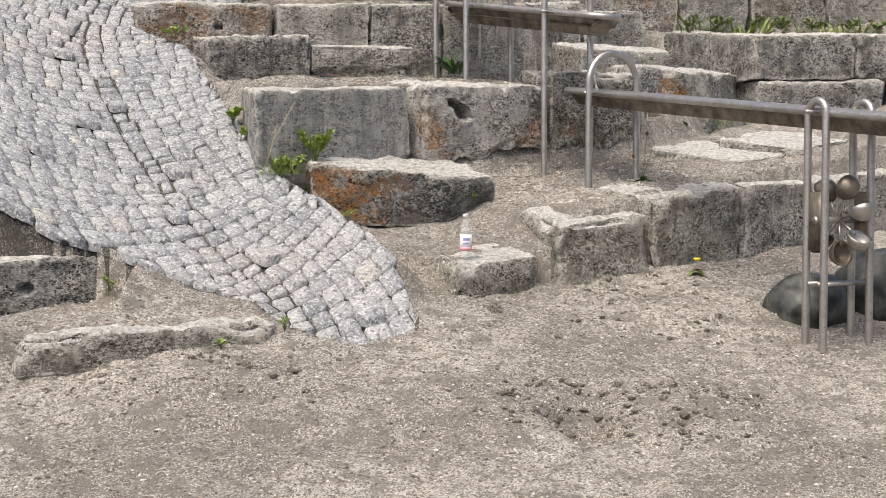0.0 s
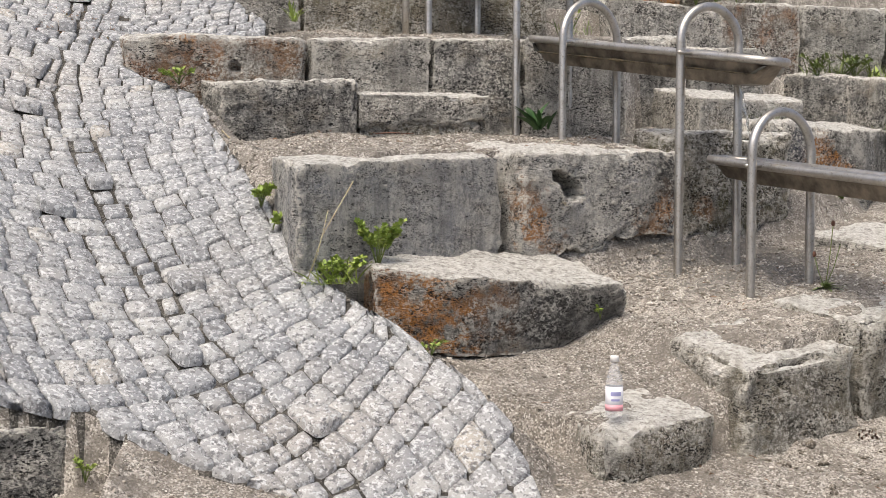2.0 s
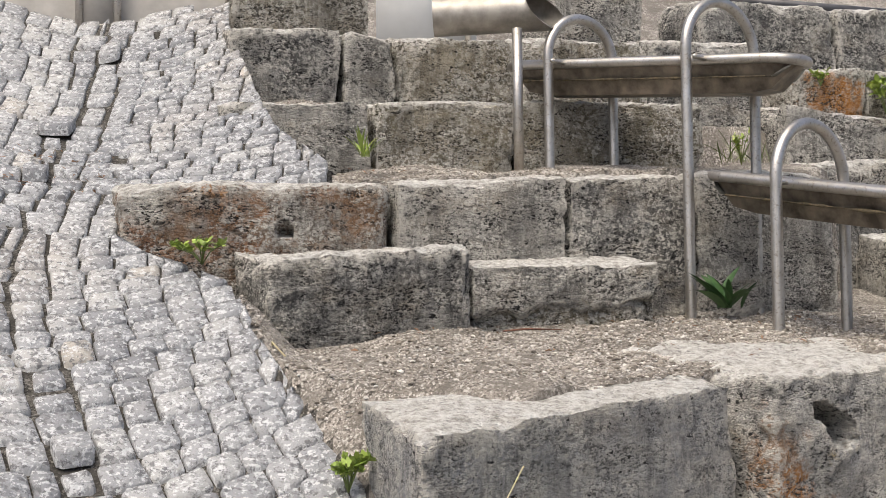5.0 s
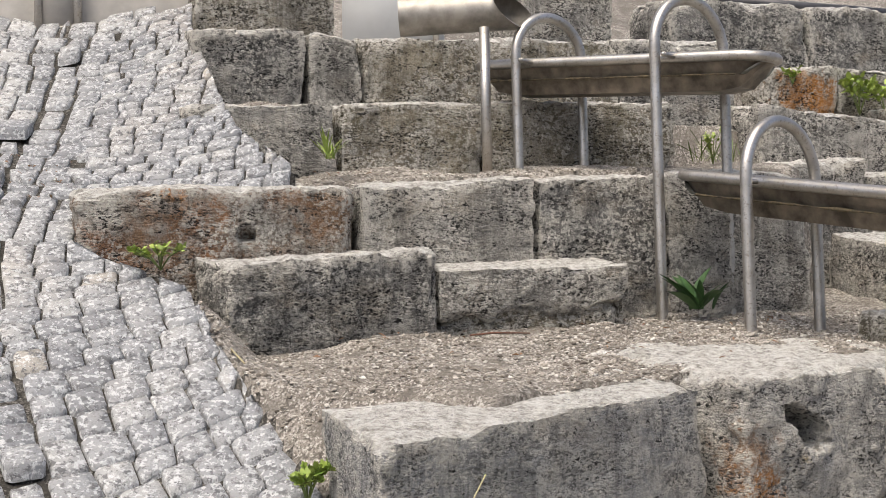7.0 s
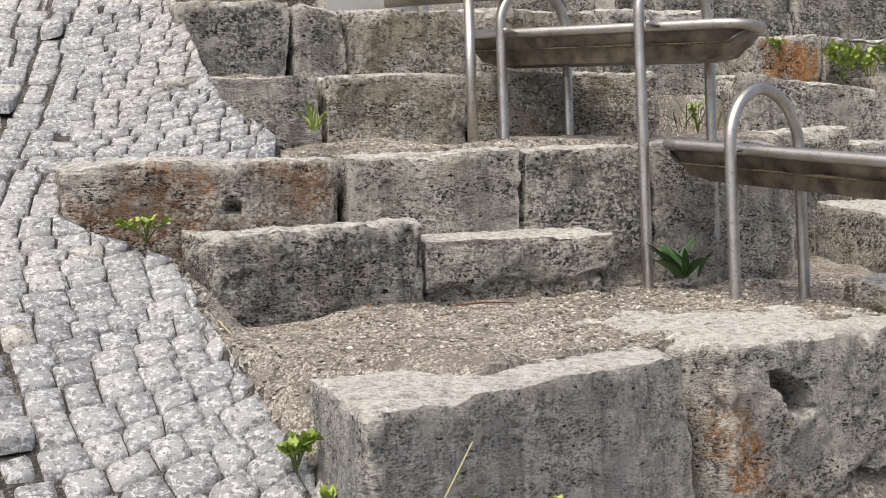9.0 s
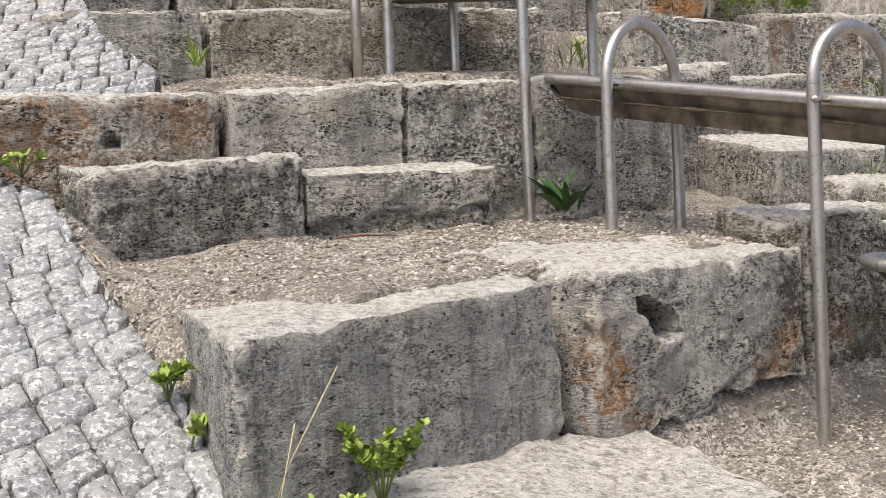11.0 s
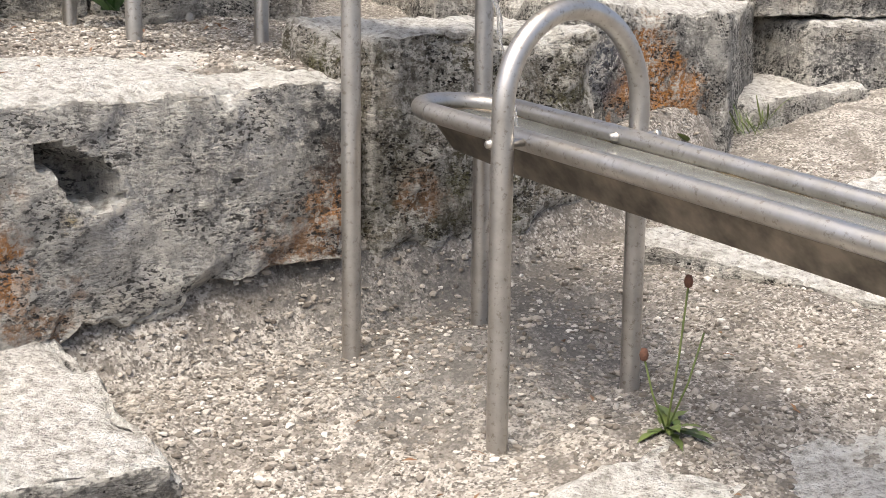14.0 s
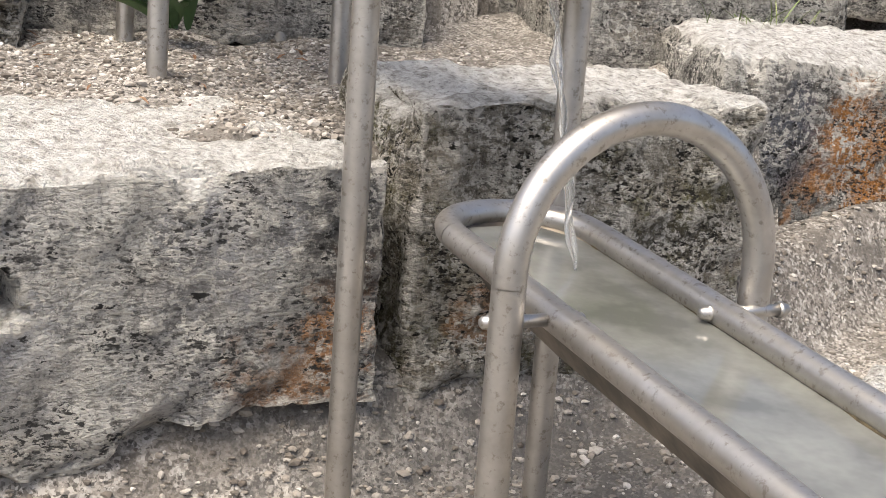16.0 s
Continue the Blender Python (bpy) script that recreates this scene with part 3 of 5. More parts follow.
def drilled(x, z, r):
    def shape(q, u, v, h):
        q[:, 1] += 0.07 * smooth(r * 1.25, r * 0.75, np.hypot(q[:, 0] - x, q[:, 2] - z)) * (v < 0.4)
        return q
    return shape


def mid2_shape(q, u, v, h):
    q[:, 2] += (1 - h) ** 3 * (0.03 * fbm(q, 9, 3, 2) + 0.01)
    q[:, 1] += 0.03 * smooth(0.15, 0.0, h) * (1 - v)
    return q


rough_block("stone_block", [(-1.06, 7.405, 2.165), (-0.2, 8.158, 2.243), (-0.42, 8.42, 2.285), (-1.25, 7.9, 2.222)], [1.5, 1.62, 1.62, 1.5], stone_b1, "large blue-grey limestone block with a pale top and worn edges", 1, 0.02, 0.01, 0.01, 0.045)
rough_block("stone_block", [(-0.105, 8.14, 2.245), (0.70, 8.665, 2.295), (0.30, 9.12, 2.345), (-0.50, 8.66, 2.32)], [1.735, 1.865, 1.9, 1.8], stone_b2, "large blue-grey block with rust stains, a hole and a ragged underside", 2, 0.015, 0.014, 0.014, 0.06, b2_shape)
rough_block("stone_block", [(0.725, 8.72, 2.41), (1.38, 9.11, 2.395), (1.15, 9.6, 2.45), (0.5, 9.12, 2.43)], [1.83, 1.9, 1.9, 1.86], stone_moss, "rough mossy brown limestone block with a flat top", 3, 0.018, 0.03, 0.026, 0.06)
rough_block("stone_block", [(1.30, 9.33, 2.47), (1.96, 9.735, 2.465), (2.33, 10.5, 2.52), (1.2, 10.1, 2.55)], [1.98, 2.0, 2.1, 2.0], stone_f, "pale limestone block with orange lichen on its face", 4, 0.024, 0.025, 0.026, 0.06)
block((2.08, 9.92, 2.17), (2.72, 10.24, 2.2), 0.4, 1.85, stone_plain, "low grey stone at the foot of the terrace wall", seed=5)
block((2.43, 10.22, 2.43), (3.5, 10.5, 2.46), 0.6, 2.0, stone_dark, "long dark grey stone block under the upper course", seed=6, r=0.04)
rough_block("stone_block", [(2.40, 10.25, 2.80), (3.25, 10.463, 2.83), (3.1, 11.1, 2.9), (2.14, 10.84, 2.885)], [2.45, 2.47, 2.45, 2.45], stone_dark, "dark grey squared block with grass along its back", 7)
block((3.265, 10.467, 2.83), (4.1, 10.68, 2.84), 0.6, 2.46, stone_dark, "grey squared block in the upper course", seed=8)
rough_block("stone_block", [(2.1, 10.9, 2.885), (2.18, 10.84, 2.89), (2.1, 11.25, 2.95), (1.75, 11.2, 2.95)], [2.55, 2.55, 2.6, 2.6], stone_dark, "small grey wedge stone beside the squared blocks", 9)
rough_block("stone_block", [(1.0, 9.85, 2.66), (1.75, 10.33, 2.675), (1.7, 10.8, 2.77), (0.785, 10.43, 2.77)], [2.35, 2.4, 2.4, 2.4], stone_plain, "low grey stepping stone with a pale top and worn edges", 10)
block((0.52, 10.43, 3.09), (1.06, 10.66, 3.135), 0.24, 2.5, stone_plain, "lumpy grey block set back at the end of a course", seed=11, lump=0.025, chip=0.05)
block((1.08, 10.67, 3.05), (1.6, 10.9, 3.075), 0.3, 2.5, stone_plain, "pale block between the course and the rear wall", seed=19)
# the middle step and the long course behind it
rough_block("stone_block", [(-1.62, 8.66, 2.605), (-0.962, 8.995, 2.665), (-1.05, 9.32, 2.7), (-1.8, 8.98, 2.66)], [2.2, 2.2, 2.2, 2.2], stone_dark, "dark flaky grey block forming a step", 12, 0.02, 0.015, 0.018, 0.05)
rough_block("stone_block", [(-0.955, 9.01, 2.60), (-0.255, 9.318, 2.612), (-0.36, 9.6, 2.65), (-1.05, 9.3, 2.64)], [2.41, 2.44, 2.42, 2.4], stone_plain, "thin grey step stone over crumbling bedding", 13, 0.018, 0.008, 0.005, 0.025, mid2_shape)
block((-0.95, 9.06, 2.47), (-0.27, 9.36, 2.48), 0.22, 2.25, stone_block_d, "crumbling brown bedding stones under a step", seed=14, cell=0.02, lump=0.03)
block((-2.154, 8.80, 2.882), (-1.238, 9.18, 2.908), 0.5, 2.45, stone_c1, "rusty pinkish limestone block with a drilled hole", seed=15, cell=0.018, r=0.03, chip=0.04, deform=c1_shape)
block((-1.222, 9.187, 2.91), (-0.59, 9.452, 2.952), 0.5, 2.4, stone_plain, "grey limestone block in a long course", seed=16, cell=0.026)
block((-0.575, 9.458, 2.955), (-0.062, 9.672, 2.98), 0.5, 2.4, stone_dark, "dark streaked limestone block in a long course", seed=17, cell=0.026)
block((-0.045, 9.685, 2.98), (0.585, 9.945, 3.005), 0.5, 2.4, stone_plain, "grey limestone block with layered face", seed=18, cell=0.026)
# upper courses
for k, (a, b, mat, lab) in enumerate([
        ((-1.95, 9.555, 3.275), (-1.372, 9.808, 3.312), stone_plain, "grey tooled block sunk in the paving"),
        ((-1.36, 9.815, 3.318), (-0.758, 10.084, 3.348), stone_block_d, "brown-grey mossy block of an upper course"),
        ((-0.745, 10.09, 3.35), (0.12, 10.477, 3.384), stone_block_d, "long brown-grey block of an upper course"),
        ((0.56, 10.69, 3.4), (1.36, 11.0, 3.36), stone_plain, "grey block of an upper course beside weeds")]):
    block(a, b, 0.42, 2.9, mat, lab, seed=20 + k)
for k, (a, b, mat, lab) in enumerate([
        ((-1.985, 9.93, 3.66), (-1.535, 10.132, 3.69), stone_dark, "dark grey squared block of the upper wall"),
        ((-1.52, 10.14, 3.685), (-1.29, 10.244, 3.665), stone_plain, "broken grey block with a dark hole"),
        ((-1.28, 10.25, 3.68), (-0.74, 10.49, 3.705), stone_block_d, "mottled brown block below a water pipe"),
        ((-0.73, 10.498, 3.71), (-0.1, 10.78, 3.745), stone_block_d, "mottled brown-grey block of the upper wall"),
        ((-0.09, 10.786, 3.75), (0.52, 11.06, 3.785), stone_plain, "grey block of the upper wall"),
        ((0.72, 11.13, 3.66), (1.12, 11.31, 3.68), stone_or, "block with a bright orange lichen patch"),
        ((1.13, 11.315, 3.68), (1.9, 11.64, 3.7), stone_warm, "mossy brown block behind green weeds")]):
    block(a, b, 0.4, 3.3, mat, lab, seed=30 + k)
block((-2.05, 10.29, 4.15), (-1.44, 10.57, 4.15), 0.45, 3.68, stone_warm, "mottled block above the paved chute", seed=40)
block((-0.55, 10.98, 4.15), (-0.05, 11.2, 4.15), 0.4, 3.7, stone_plain, "grey block beside the water pipe", seed=41)
block((0.28, 11.42, 4.1), (1.1, 11.78, 4.12), 0.45, 3.6, stone_dark, "dark grey block at the top of the bank", seed=42)
block((1.12, 11.79, 4.12), (2.2, 12.25, 4.14), 0.45, 3.6, stone_dark, "long dark grey block at the top of the bank", seed=43)
for k, (xa, xb) in enumerate([(1.35, 1.93), (1.95, 2.58), (2.6, 3.28), (3.3, 4.2)]):
    block((xa, 11.1 + 0.22 * (xa - 1.35), 3.42), (xb, 11.1 + 0.22 * (xb - 1.35), 3.43), 0.45, 2.9, (stone_c1, stone_plain, stone_warm, stone_plain)[k], "upright grey-brown block of the rear wall", seed=50 + k)
# lower stones
rough_block("stone_block", [(-0.74, 7.43, 1.735), (0.34, 7.79, 1.665), (0.0, 8.36, 1.81), (-0.86, 7.78, 1.80)], [1.37, 1.36, 1.36, 1.4], stone_slab, "loose lens-shaped slab with an orange-brown split face", 60, 0.018, 0.012, 0.02, 0.05, slab_shape)
rough_block("stone_block", [(0.125, 6.615, 1.205), (0.585, 6.945, 1.236), (0.36, 7.3, 1.29), (-0.01, 6.98, 1.222)], [0.88, 0.9, 1.0, 1.0], stone_warm, "small grey-brown step stone with a bottle on it", 61, 0.024, 0.03, 0.016, 0.05)
rough_block("stone_block", [(0.70, 6.985, 1.40), (1.227, 7.362, 1.468), (1.02, 7.8, 1.56), (0.46, 7.49, 1.465)], [0.95, 0.98, 1.0, 1.0], stone_warm, "rough weathered block at the edge of a terrace", 62, 0.026, 0.05, 0.03, 0.06)
block((1.24, 7.372, 1.548), (1.85, 7.815, 1.612), 0.5, 0.95, stone_warm, "weathered brown-grey block at the edge of a terrace", seed=63, r=0.04, lump=0.02, chip=0.05)
block((1.862, 7.823, 1.615), (2.36, 8.185, 1.648), 0.5, 1.0, stone_plain, "squared grey block at the edge of a terrace", seed=64)
block((2.37, 8.195, 1.65), (3.2, 8.8, 1.73), 0.5, 1.0, stone_plain, "grey block at the edge of a terrace", seed=65)
block((-2.45, 5.885, 1.2), (-1.652, 6.42, 1.272), 0.4, 0.85, stone_dark, "dark squared block with a drilled hole and pale top", seed=66, cell=0.016, deform=drilled(-2.0, 1.1, 0.028))
block((-1.74, 5.36, 0.962), (-0.70, 5.925, 0.978), 0.16, 0.72, stone_warm, "low edging stone half buried in gravel", seed=67, r=0.04, lump=0.025, chip=0.06)
block((-2.7, 6.32, 1.47), (-2.12, 6.6, 1.42), 0.4, 1.0, stone_warm, "rough low rock beside the paving", seed=68, r=0.1, lump=0.05)
rough_block("stone_block", [(1.42, 8.86, 1.86), (1.96, 8.42, 1.775), (2.4, 8.72, 1.84), (1.75, 9.18, 1.93)], [1.6, 1.6, 1.6, 1.6], stone_plain, "flat pale slab lying on the gravel terrace", 69, lump=0.015)
rough_block("stone_block", [(1.9, 8.95, 1.93), (2.35, 8.55, 1.87), (2.8, 8.9, 1.95), (2.3, 9.25, 1.99)], [1.6, 1.6, 1.6, 1.6], stone_plain, "flat grey slab lying behind another", 70, lump=0.02)
rough_block("stone_block", [(1.08, 7.73, 1.58), (1.36, 7.62, 1.575), (1.42, 7.78, 1.61), (1.16, 7.86, 1.61)], [1.48, 1.48, 1.48, 1.48], stone_plain, "flat pale stone flush with the gravel", 71, r=0.03, lump=0.01)

# ---------------------------------------------------------------- water channel frames
AX = {}


def bolt(at, out, parent):
    """A domed bolt head on its collar, pointing along out."""
    o = np.array([*out, 0.0]) / np.linalg.norm(out)
    at = np.array(at)
    v, f = tube([at, at + o * 0.006, at + o * 0.0065, at + o * 0.014, at + o * 0.018], [0.0115, 0.0115, 0.009, 0.0085, 0.005], 12)
    return part("bolt", (v, f), steel, parent, "shiny domed bolt")


def hoop(left, right, zb_left, zb_right, top, label, radius=0.0215):
    """An inverted U of bent tube standing in the ground."""
    l, r = np.array(left, float), np.array(right, float)
    c, half = (l + r) / 2, (r - l) / 2
    R = np.linalg.norm(half)
    d = half / R
    spring = top - radius - R
    bow = [(*(c + d * R * math.cos(radians(a))), spring + R * math.sin(radians(a))) for a in np.linspace(180, 0, 33)]
    bow = [(*l, spring - 0.012), (*l, spring - 0.004)] + bow + [(*r, spring - 0.004), (*r, spring - 0.012)]
    base = np.array([*c, min(zb_left, zb_right)])
    ob = thing("channel_support", base, label, "steel support", "supports of the water channel")
    part("bow", tube(np.array(bow) - base, radius, 18, False), steel, ob)
    for p, zb in ((l, zb_left), (r, zb_right)):
        part("leg", tube(np.array([(*p, z) for z in np.linspace(zb - 0.12, spring - 0.01, 7)]) - base, radius, 18, False), steel, ob)
    return ob, base


def trough(name, upper, lower, half, depth, label, upper_over, lower_over, posts, water=None):
    """A steel channel: two tube rails closed by round ends, and a sheet pan between them. upper and lower are rail-height points over the supports."""
    u, l = np.array(upper, float), np.array(lower, float)
    d = (l - u) / np.linalg.norm((l - u)[:2])
    flat_d = np.array([d[0], d[1], 0])
    side = np.array([d[1], -d[0], 0.0])
    side = side if side[0] < 0 else -side
    a, b = u - d * upper_over, l + d * lower_over
    base = (a + b) / 2
    ob = thing(name, base, label, "water channel", "steel water channels")
    length = np.linalg.norm((b - a)[:2])
    rail = 0.021
    # closed rail loop: two straight runs and two round ends
    loop = []
    s0, s1 = half, length - half
    for s in np.linspace(s0, s1, 12):
        loop.append(a + d * s + side * half)
    for t in np.linspace(90, -90, 15)[1:-1]:
        loop.append(a + d * (s1 + half * math.cos(radians(t))) + side * half * math.sin(radians(t)))
    for s in np.linspace(s1, s0, 12):
        loop.append(a + d * s - side * half)
    for t in np.linspace(-90, -270, 15)[1:-1]:
        loop.append(a + d * (s0 + half * math.cos(radians(t))) + side * half * math.sin(radians(t)))
    loop.append(loop[0])
    part("rail", tube(np.array(loop) - base, rail, 14, False), steel, ob, "rounded steel rail round the rim")
    # pan: stations along the length, sheet 3 mm thick
    st = np.concatenate([np.linspace(0.004, half, 9), np.linspace(half, length - half, 14)[1:-1], np.linspace(length - half, length - 0.004, 9)])
    prof = [(-0.97, 0.0), (-0.73, -0.5), (-0.5, -1.0), (0.0, -1.01), (0.5, -1.0), (0.73, -0.5), (0.97, 0.0)]
    verts, faces = [], []
    for layer in (0, 1):
        for s in st:
            e = min(s, length - s)
            wd = half if e >= half else math.sqrt(max(half * half - (half - e) ** 2, 1e-6))
            dp = depth * min(1.0, e / (half * 1.15))
            for pw, pz in prof:
                verts.append(a + d * s + side * pw * (wd - 0.004 * layer) + np.array([0, 0, pz * dp - 0.004 + 0.004 * layer]))
    m, ns = len(prof), len(st)
    for layer in (0, 1):
        o = layer * m * ns
        for i in range(ns - 1):
            for j in range(m - 1):
                q = (o + i * m + j, o + i * m + j + 1, o + (i + 1) * m + j + 1, o + (i + 1) * m + j)
                faces.append(q if layer else q[::-1])
    sheet = mesh("pan", np.array(verts) - base, faces, pan_steel)
    sheet.set_sharp_from_angle(angle=radians(22))
    part("pan", sheet, None, ob, "thin bent steel pan stained brown underneath")
    for p in posts:
        for sgn in (1, -1):
            s = (np.array(p[:2]) - a[:2]) @ flat_d[:2] / (flat_d[:2] @ flat_d[:2])
            at = a + d * s + side * sgn * half
            gap = tube([at + side * sgn * 0.012 - base, at + side * sgn * (0.105) - base], 0.0085, 10)
            spacer = part("spacer", gap, steel, ob)
            bolt(at + side * sgn * 0.092 - base, (side * sgn)[:2], spacer)
            bolt(at - side * sgn * 0.017 - base, (-side * sgn)[:2], spacer)
    if water is not None:
        pts, fc = [], []
        run = st[2:-2]
        for s in run:
            e = min(s, length - s)
            wd = half if e >= half else math.sqrt(max(half * half - (half - e) ** 2, 1e-6))
            k = min(1.0, e / (half * 1.15))
            for pw in np.linspace(-0.93, 0.93, 7):
                pts.append(a + d * s + side * pw * wd + np.array([0, 0, -min(water, depth * k * 0.8)]))
        for i in range(len(run) - 1):
            for j in range(6):
                fc.append((i * 7 + j, i * 7 + j + 1, (i + 1) * 7 + j + 1, (i + 1) * 7 + j))
        pts = np.array(pts)
        pts[:, 2] += 0.0015 * fbm(pts, 30, 2, 3)
        for sgn in (1, -1):
            line = np.array([a + d * q + side * sgn * half * 0.9 + np.array([0, 0, -water]) for q in np.linspace(half, length - half, 160)])
            thick = np.maximum(0.0015, 0.004 + 0.005 * fbm(line, 14, 3, 7))
            part("algae_crust", tube(line - base, thick, 6), algae, ob, "dark brown algae along the waterline")
        me = mesh("water", pts, fc, water_mat)
        tagged(new("water", me), "shallow grey water running in a steel channel", "water", kind="structure")
    return ob


P_L, P_R = (0.926, 8.019), (1.248, 8.238)
Q_L, Q_R = (0.664, 8.448), (0.978, 8.612)
R_L, R_R = (0.136, 9.091), (0.458, 9.380)
S_L, S_R = (-0.099, 9.561), (0.222, 9.815)
T_L, T_R = (-0.620, 10.013), (-0.324, 10.204)
hoop(P_L, P_R, 1.575, 1.66, 2.467, "low bent steel tube hoop holding a water channel")
hoop(Q_L, Q_R, 1.672, 1.70, 3.01, "tall bent steel tube hoop holding a water channel")
hoop(R_L, R_R, 2.385, 2.405, 3.14, "bent steel tube hoop standing behind a big block")
hoop(S_L, S_R, 2.43, 2.445, 3.70, "tall bent steel tube hoop in front of the long course")
hoop(T_L, T_R, 3.055, 3.08, 3.735, "bent steel tube hoop on the upper terrace")


def mid_of(a, b, z):
    return ((a[0] + b[0]) / 2, (a[1] + b[1]) / 2, z)


trough("water_channel", (1.096, 8.133, 2.192), (2.059, 6.425, 1.975), 0.121, 0.088, "long steel water channel with tube rims and shallow water", 0.45, 0.75, [mid_of(P_L, P_R, 0), (2.05, 6.42, 0)], 0.014)
trough("water_channel", mid_of(R_L, R_R, 2.892), mid_of(Q_L, Q_R, 2.75), 0.116, 0.125, "short steel water channel sloping to the next one", 0.44, 0.44, [mid_of(R_L, R_R, 0), mid_of(Q_L, Q_R, 0)], 0.07)
trough("water_channel", mid_of(T_L, T_R, 3.50), mid_of(S_L, S_R, 3.43), 0.116, 0.125, "upper short steel water channel with tube rims", 0.35, 0.36, [mid_of(T_L, T_R, 0), mid_of(S_L, S_R, 0)], 0.07)

# inlet pipe with an oblique mouth on its own post
pipe = thing("inlet_pipe", (-0.755, 9.93, 3.02), "wide grey steel inlet pipe with an open oblique mouth", "water pipe")
pa, pb = np.array((-0.36, 0.12, 0.7)), np.array((0.13, 0.105, 0.715))
ax = (pb - pa) / np.linalg.norm(pb - pa)
s1 = np.cross(ax, (0, 0, 1))
s1 /= np.linalg.norm(s1)
s2 = np.cross(s1, ax)
pv, pf = [], []
for rad, k0 in ((0.085, 0), (0.078, 1)):
    for f in np.linspace(0, 1, 6):
        for i in range(28):
            ang = 2 * math.pi * i / 28
            cut = (0.045 * math.cos(ang) + 0.03 * math.sin(ang)) if f == 1 else 0.0
            pv.append(pa + (pb - pa) * f - ax * cut * 1.6 + rad * (math.cos(ang) * s1 + math.sin(ang) * s2))
for layer in (0, 1):
    for k in range(5):
        for i in range(28):
            j = (i + 1) % 28
            q = (layer * 168 + k * 28 + i, layer * 168 + k * 28 + j, layer * 168 + (k + 1) * 28 + j, layer * 168 + (k + 1) * 28 + i)
            pf.append(q[::-1] if layer == 0 else q)
for i in range(28):
    j = (i + 1) % 28
    pf.append((140 + i, 140 + j, 308 + j, 308 + i))
part("pipe", (np.array(pv), pf), pipe_steel, pipe)
part("post", tube([(0, 0, -0.1), (0, 0, 0.3), (0, 0, 0.62)], 0.0215, 16), steel, pipe)

# wheel frame at the lower end of the long channel
dirx = np.array([0.49, -0.873])
acr = np.array([0.873, 0.49])
wheel_c = np.array([2.06, 6.43])
wheel = thing("spoon_wheel", (*wheel_c, 0.82), "steel spoon water wheel in a frame of narrow hoops", "water wheel")
for sgn, z0 in ((-1, 0.0), (1, 0.02)):
    c = sgn * 0.152 * acr
    l, r = c - dirx * 0.062, c + dirx * 0.062
    path = [(*l, -0.15)] + [(*l, z) for z in np.linspace(0, 1.15, 5)]
    for ang in np.linspace(180, 0, 13)[1:-1]:
        path.append((*(c + dirx * 0.062 * math.cos(radians(ang))), 1.15 + 0.062 * math.sin(radians(ang))))
    path += [(*r, z) for z in np.linspace(1.15, 0, 5)] + [(*r, -0.15)]
    part("narrow_hoop", tube(path, 0.0195, 14), steel, wheel)
    corners = [(*(c + dirx * a + acr * b), z) for a in (-0.06, 0.06) for b in (-0.005, 0.005) for z in (0.47, 0.76)]
    part("web_plate", (np.array(corners), [(0, 1, 3, 2), (4, 6, 7, 5), (0, 4, 5, 1), (2, 3, 7, 6), (1, 5, 7, 3), (0, 2, 6, 4)]), pan_steel, wheel, "dark flat bearing plate between the tubes")
part("axle", tube([(*(-acr * 0.16), 0.62), (*(acr * 0.16), 0.62)], 0.018, 12), steel, wheel)
part("cross_rod", tube([(*(-acr * 0.16 + dirx * 0.03), 0.3), (*(acr * 0.16 + dirx * 0.03), 0.3)], 0.011, 10), steel, wheel, "bright horizontal rod")
part("cross_rod", tube([(*(-acr * 0.16 - dirx * 0.04), 0.3), (*(acr * 0.16 - dirx * 0.04), 0.3)], 0.011, 10), steel, wheel, "bright horizontal rod")
for i in range(7):
    ang = radians(20 + i * 360 / 7)
    e = np.array([*(dirx * math.cos(ang)), math.sin(ang)])
    tang = np.array([*(-dirx * math.sin(ang)), math.cos(ang)])
    hub = np.array([0, 0, 0.62])
    c = hub + e * 0.17
    spoke = part("spoke", tube([hub + e * 0.015, c - e * 0.04], 0.008, 8), steel, wheel)
    cv, cf = lathe([(1.15 * a, 1.15 * b) for a, b in [(0.001, -0.055), (0.022, -0.05), (0.042, -0.034), (0.054, -0.012), (0.058, 0.008), (0.054, 0.009), (0.05, -0.008), (0.038, -0.029), (0.02, -0.044), (0.001, -0.049)]], 18)
    third = np.cross(tang, e)
    part("cup", (cv[:, :1] * e + cv[:, 1:2] * third + cv[:, 2:] * tang + c, cf), pan_steel if i % 3 else steel, spoke, "hemispherical steel cup")


def boulder(at, size, label, seed):
    bm = bmesh.new()
    bmesh.ops.create_icosphere(bm, subdivisions=4, radius=1)
    v = np.array([p.co for p in bm.verts])
    f = [tuple(p.index for p in q.verts) for q in bm.faces]
    bm.free()
    cuts = np.random.RandomState(seed).normal(0, 1, (14, 3))
    cuts /= np.linalg.norm(cuts, axis=1)[:, None]
    for c in cuts:
        over = np.maximum(0, v @ c - 0.78)
        v = v - over[:, None] * c * 0.92
    v = v * (1.1 + 0.1 * fbm(v, 1.6, 2, seed) + 0.04 * fbm(v, 6, 3, seed))[:, None] * np.array(size)
    ob = new("boulder", mesh("boulder", v, f, wet_rock))
    ob.location = at
    return tagged(ob, label, "boulder", "dark wet boulders")


boulder((2.0, 6.78, 0.96), (0.22, 0.18, 0.175), "dark wet glossy boulder under the water wheel", 3)
boulder((2.45, 6.95, 1.05), (0.26, 0.22, 0.24), "dark wet boulder behind the water wheel", 8)

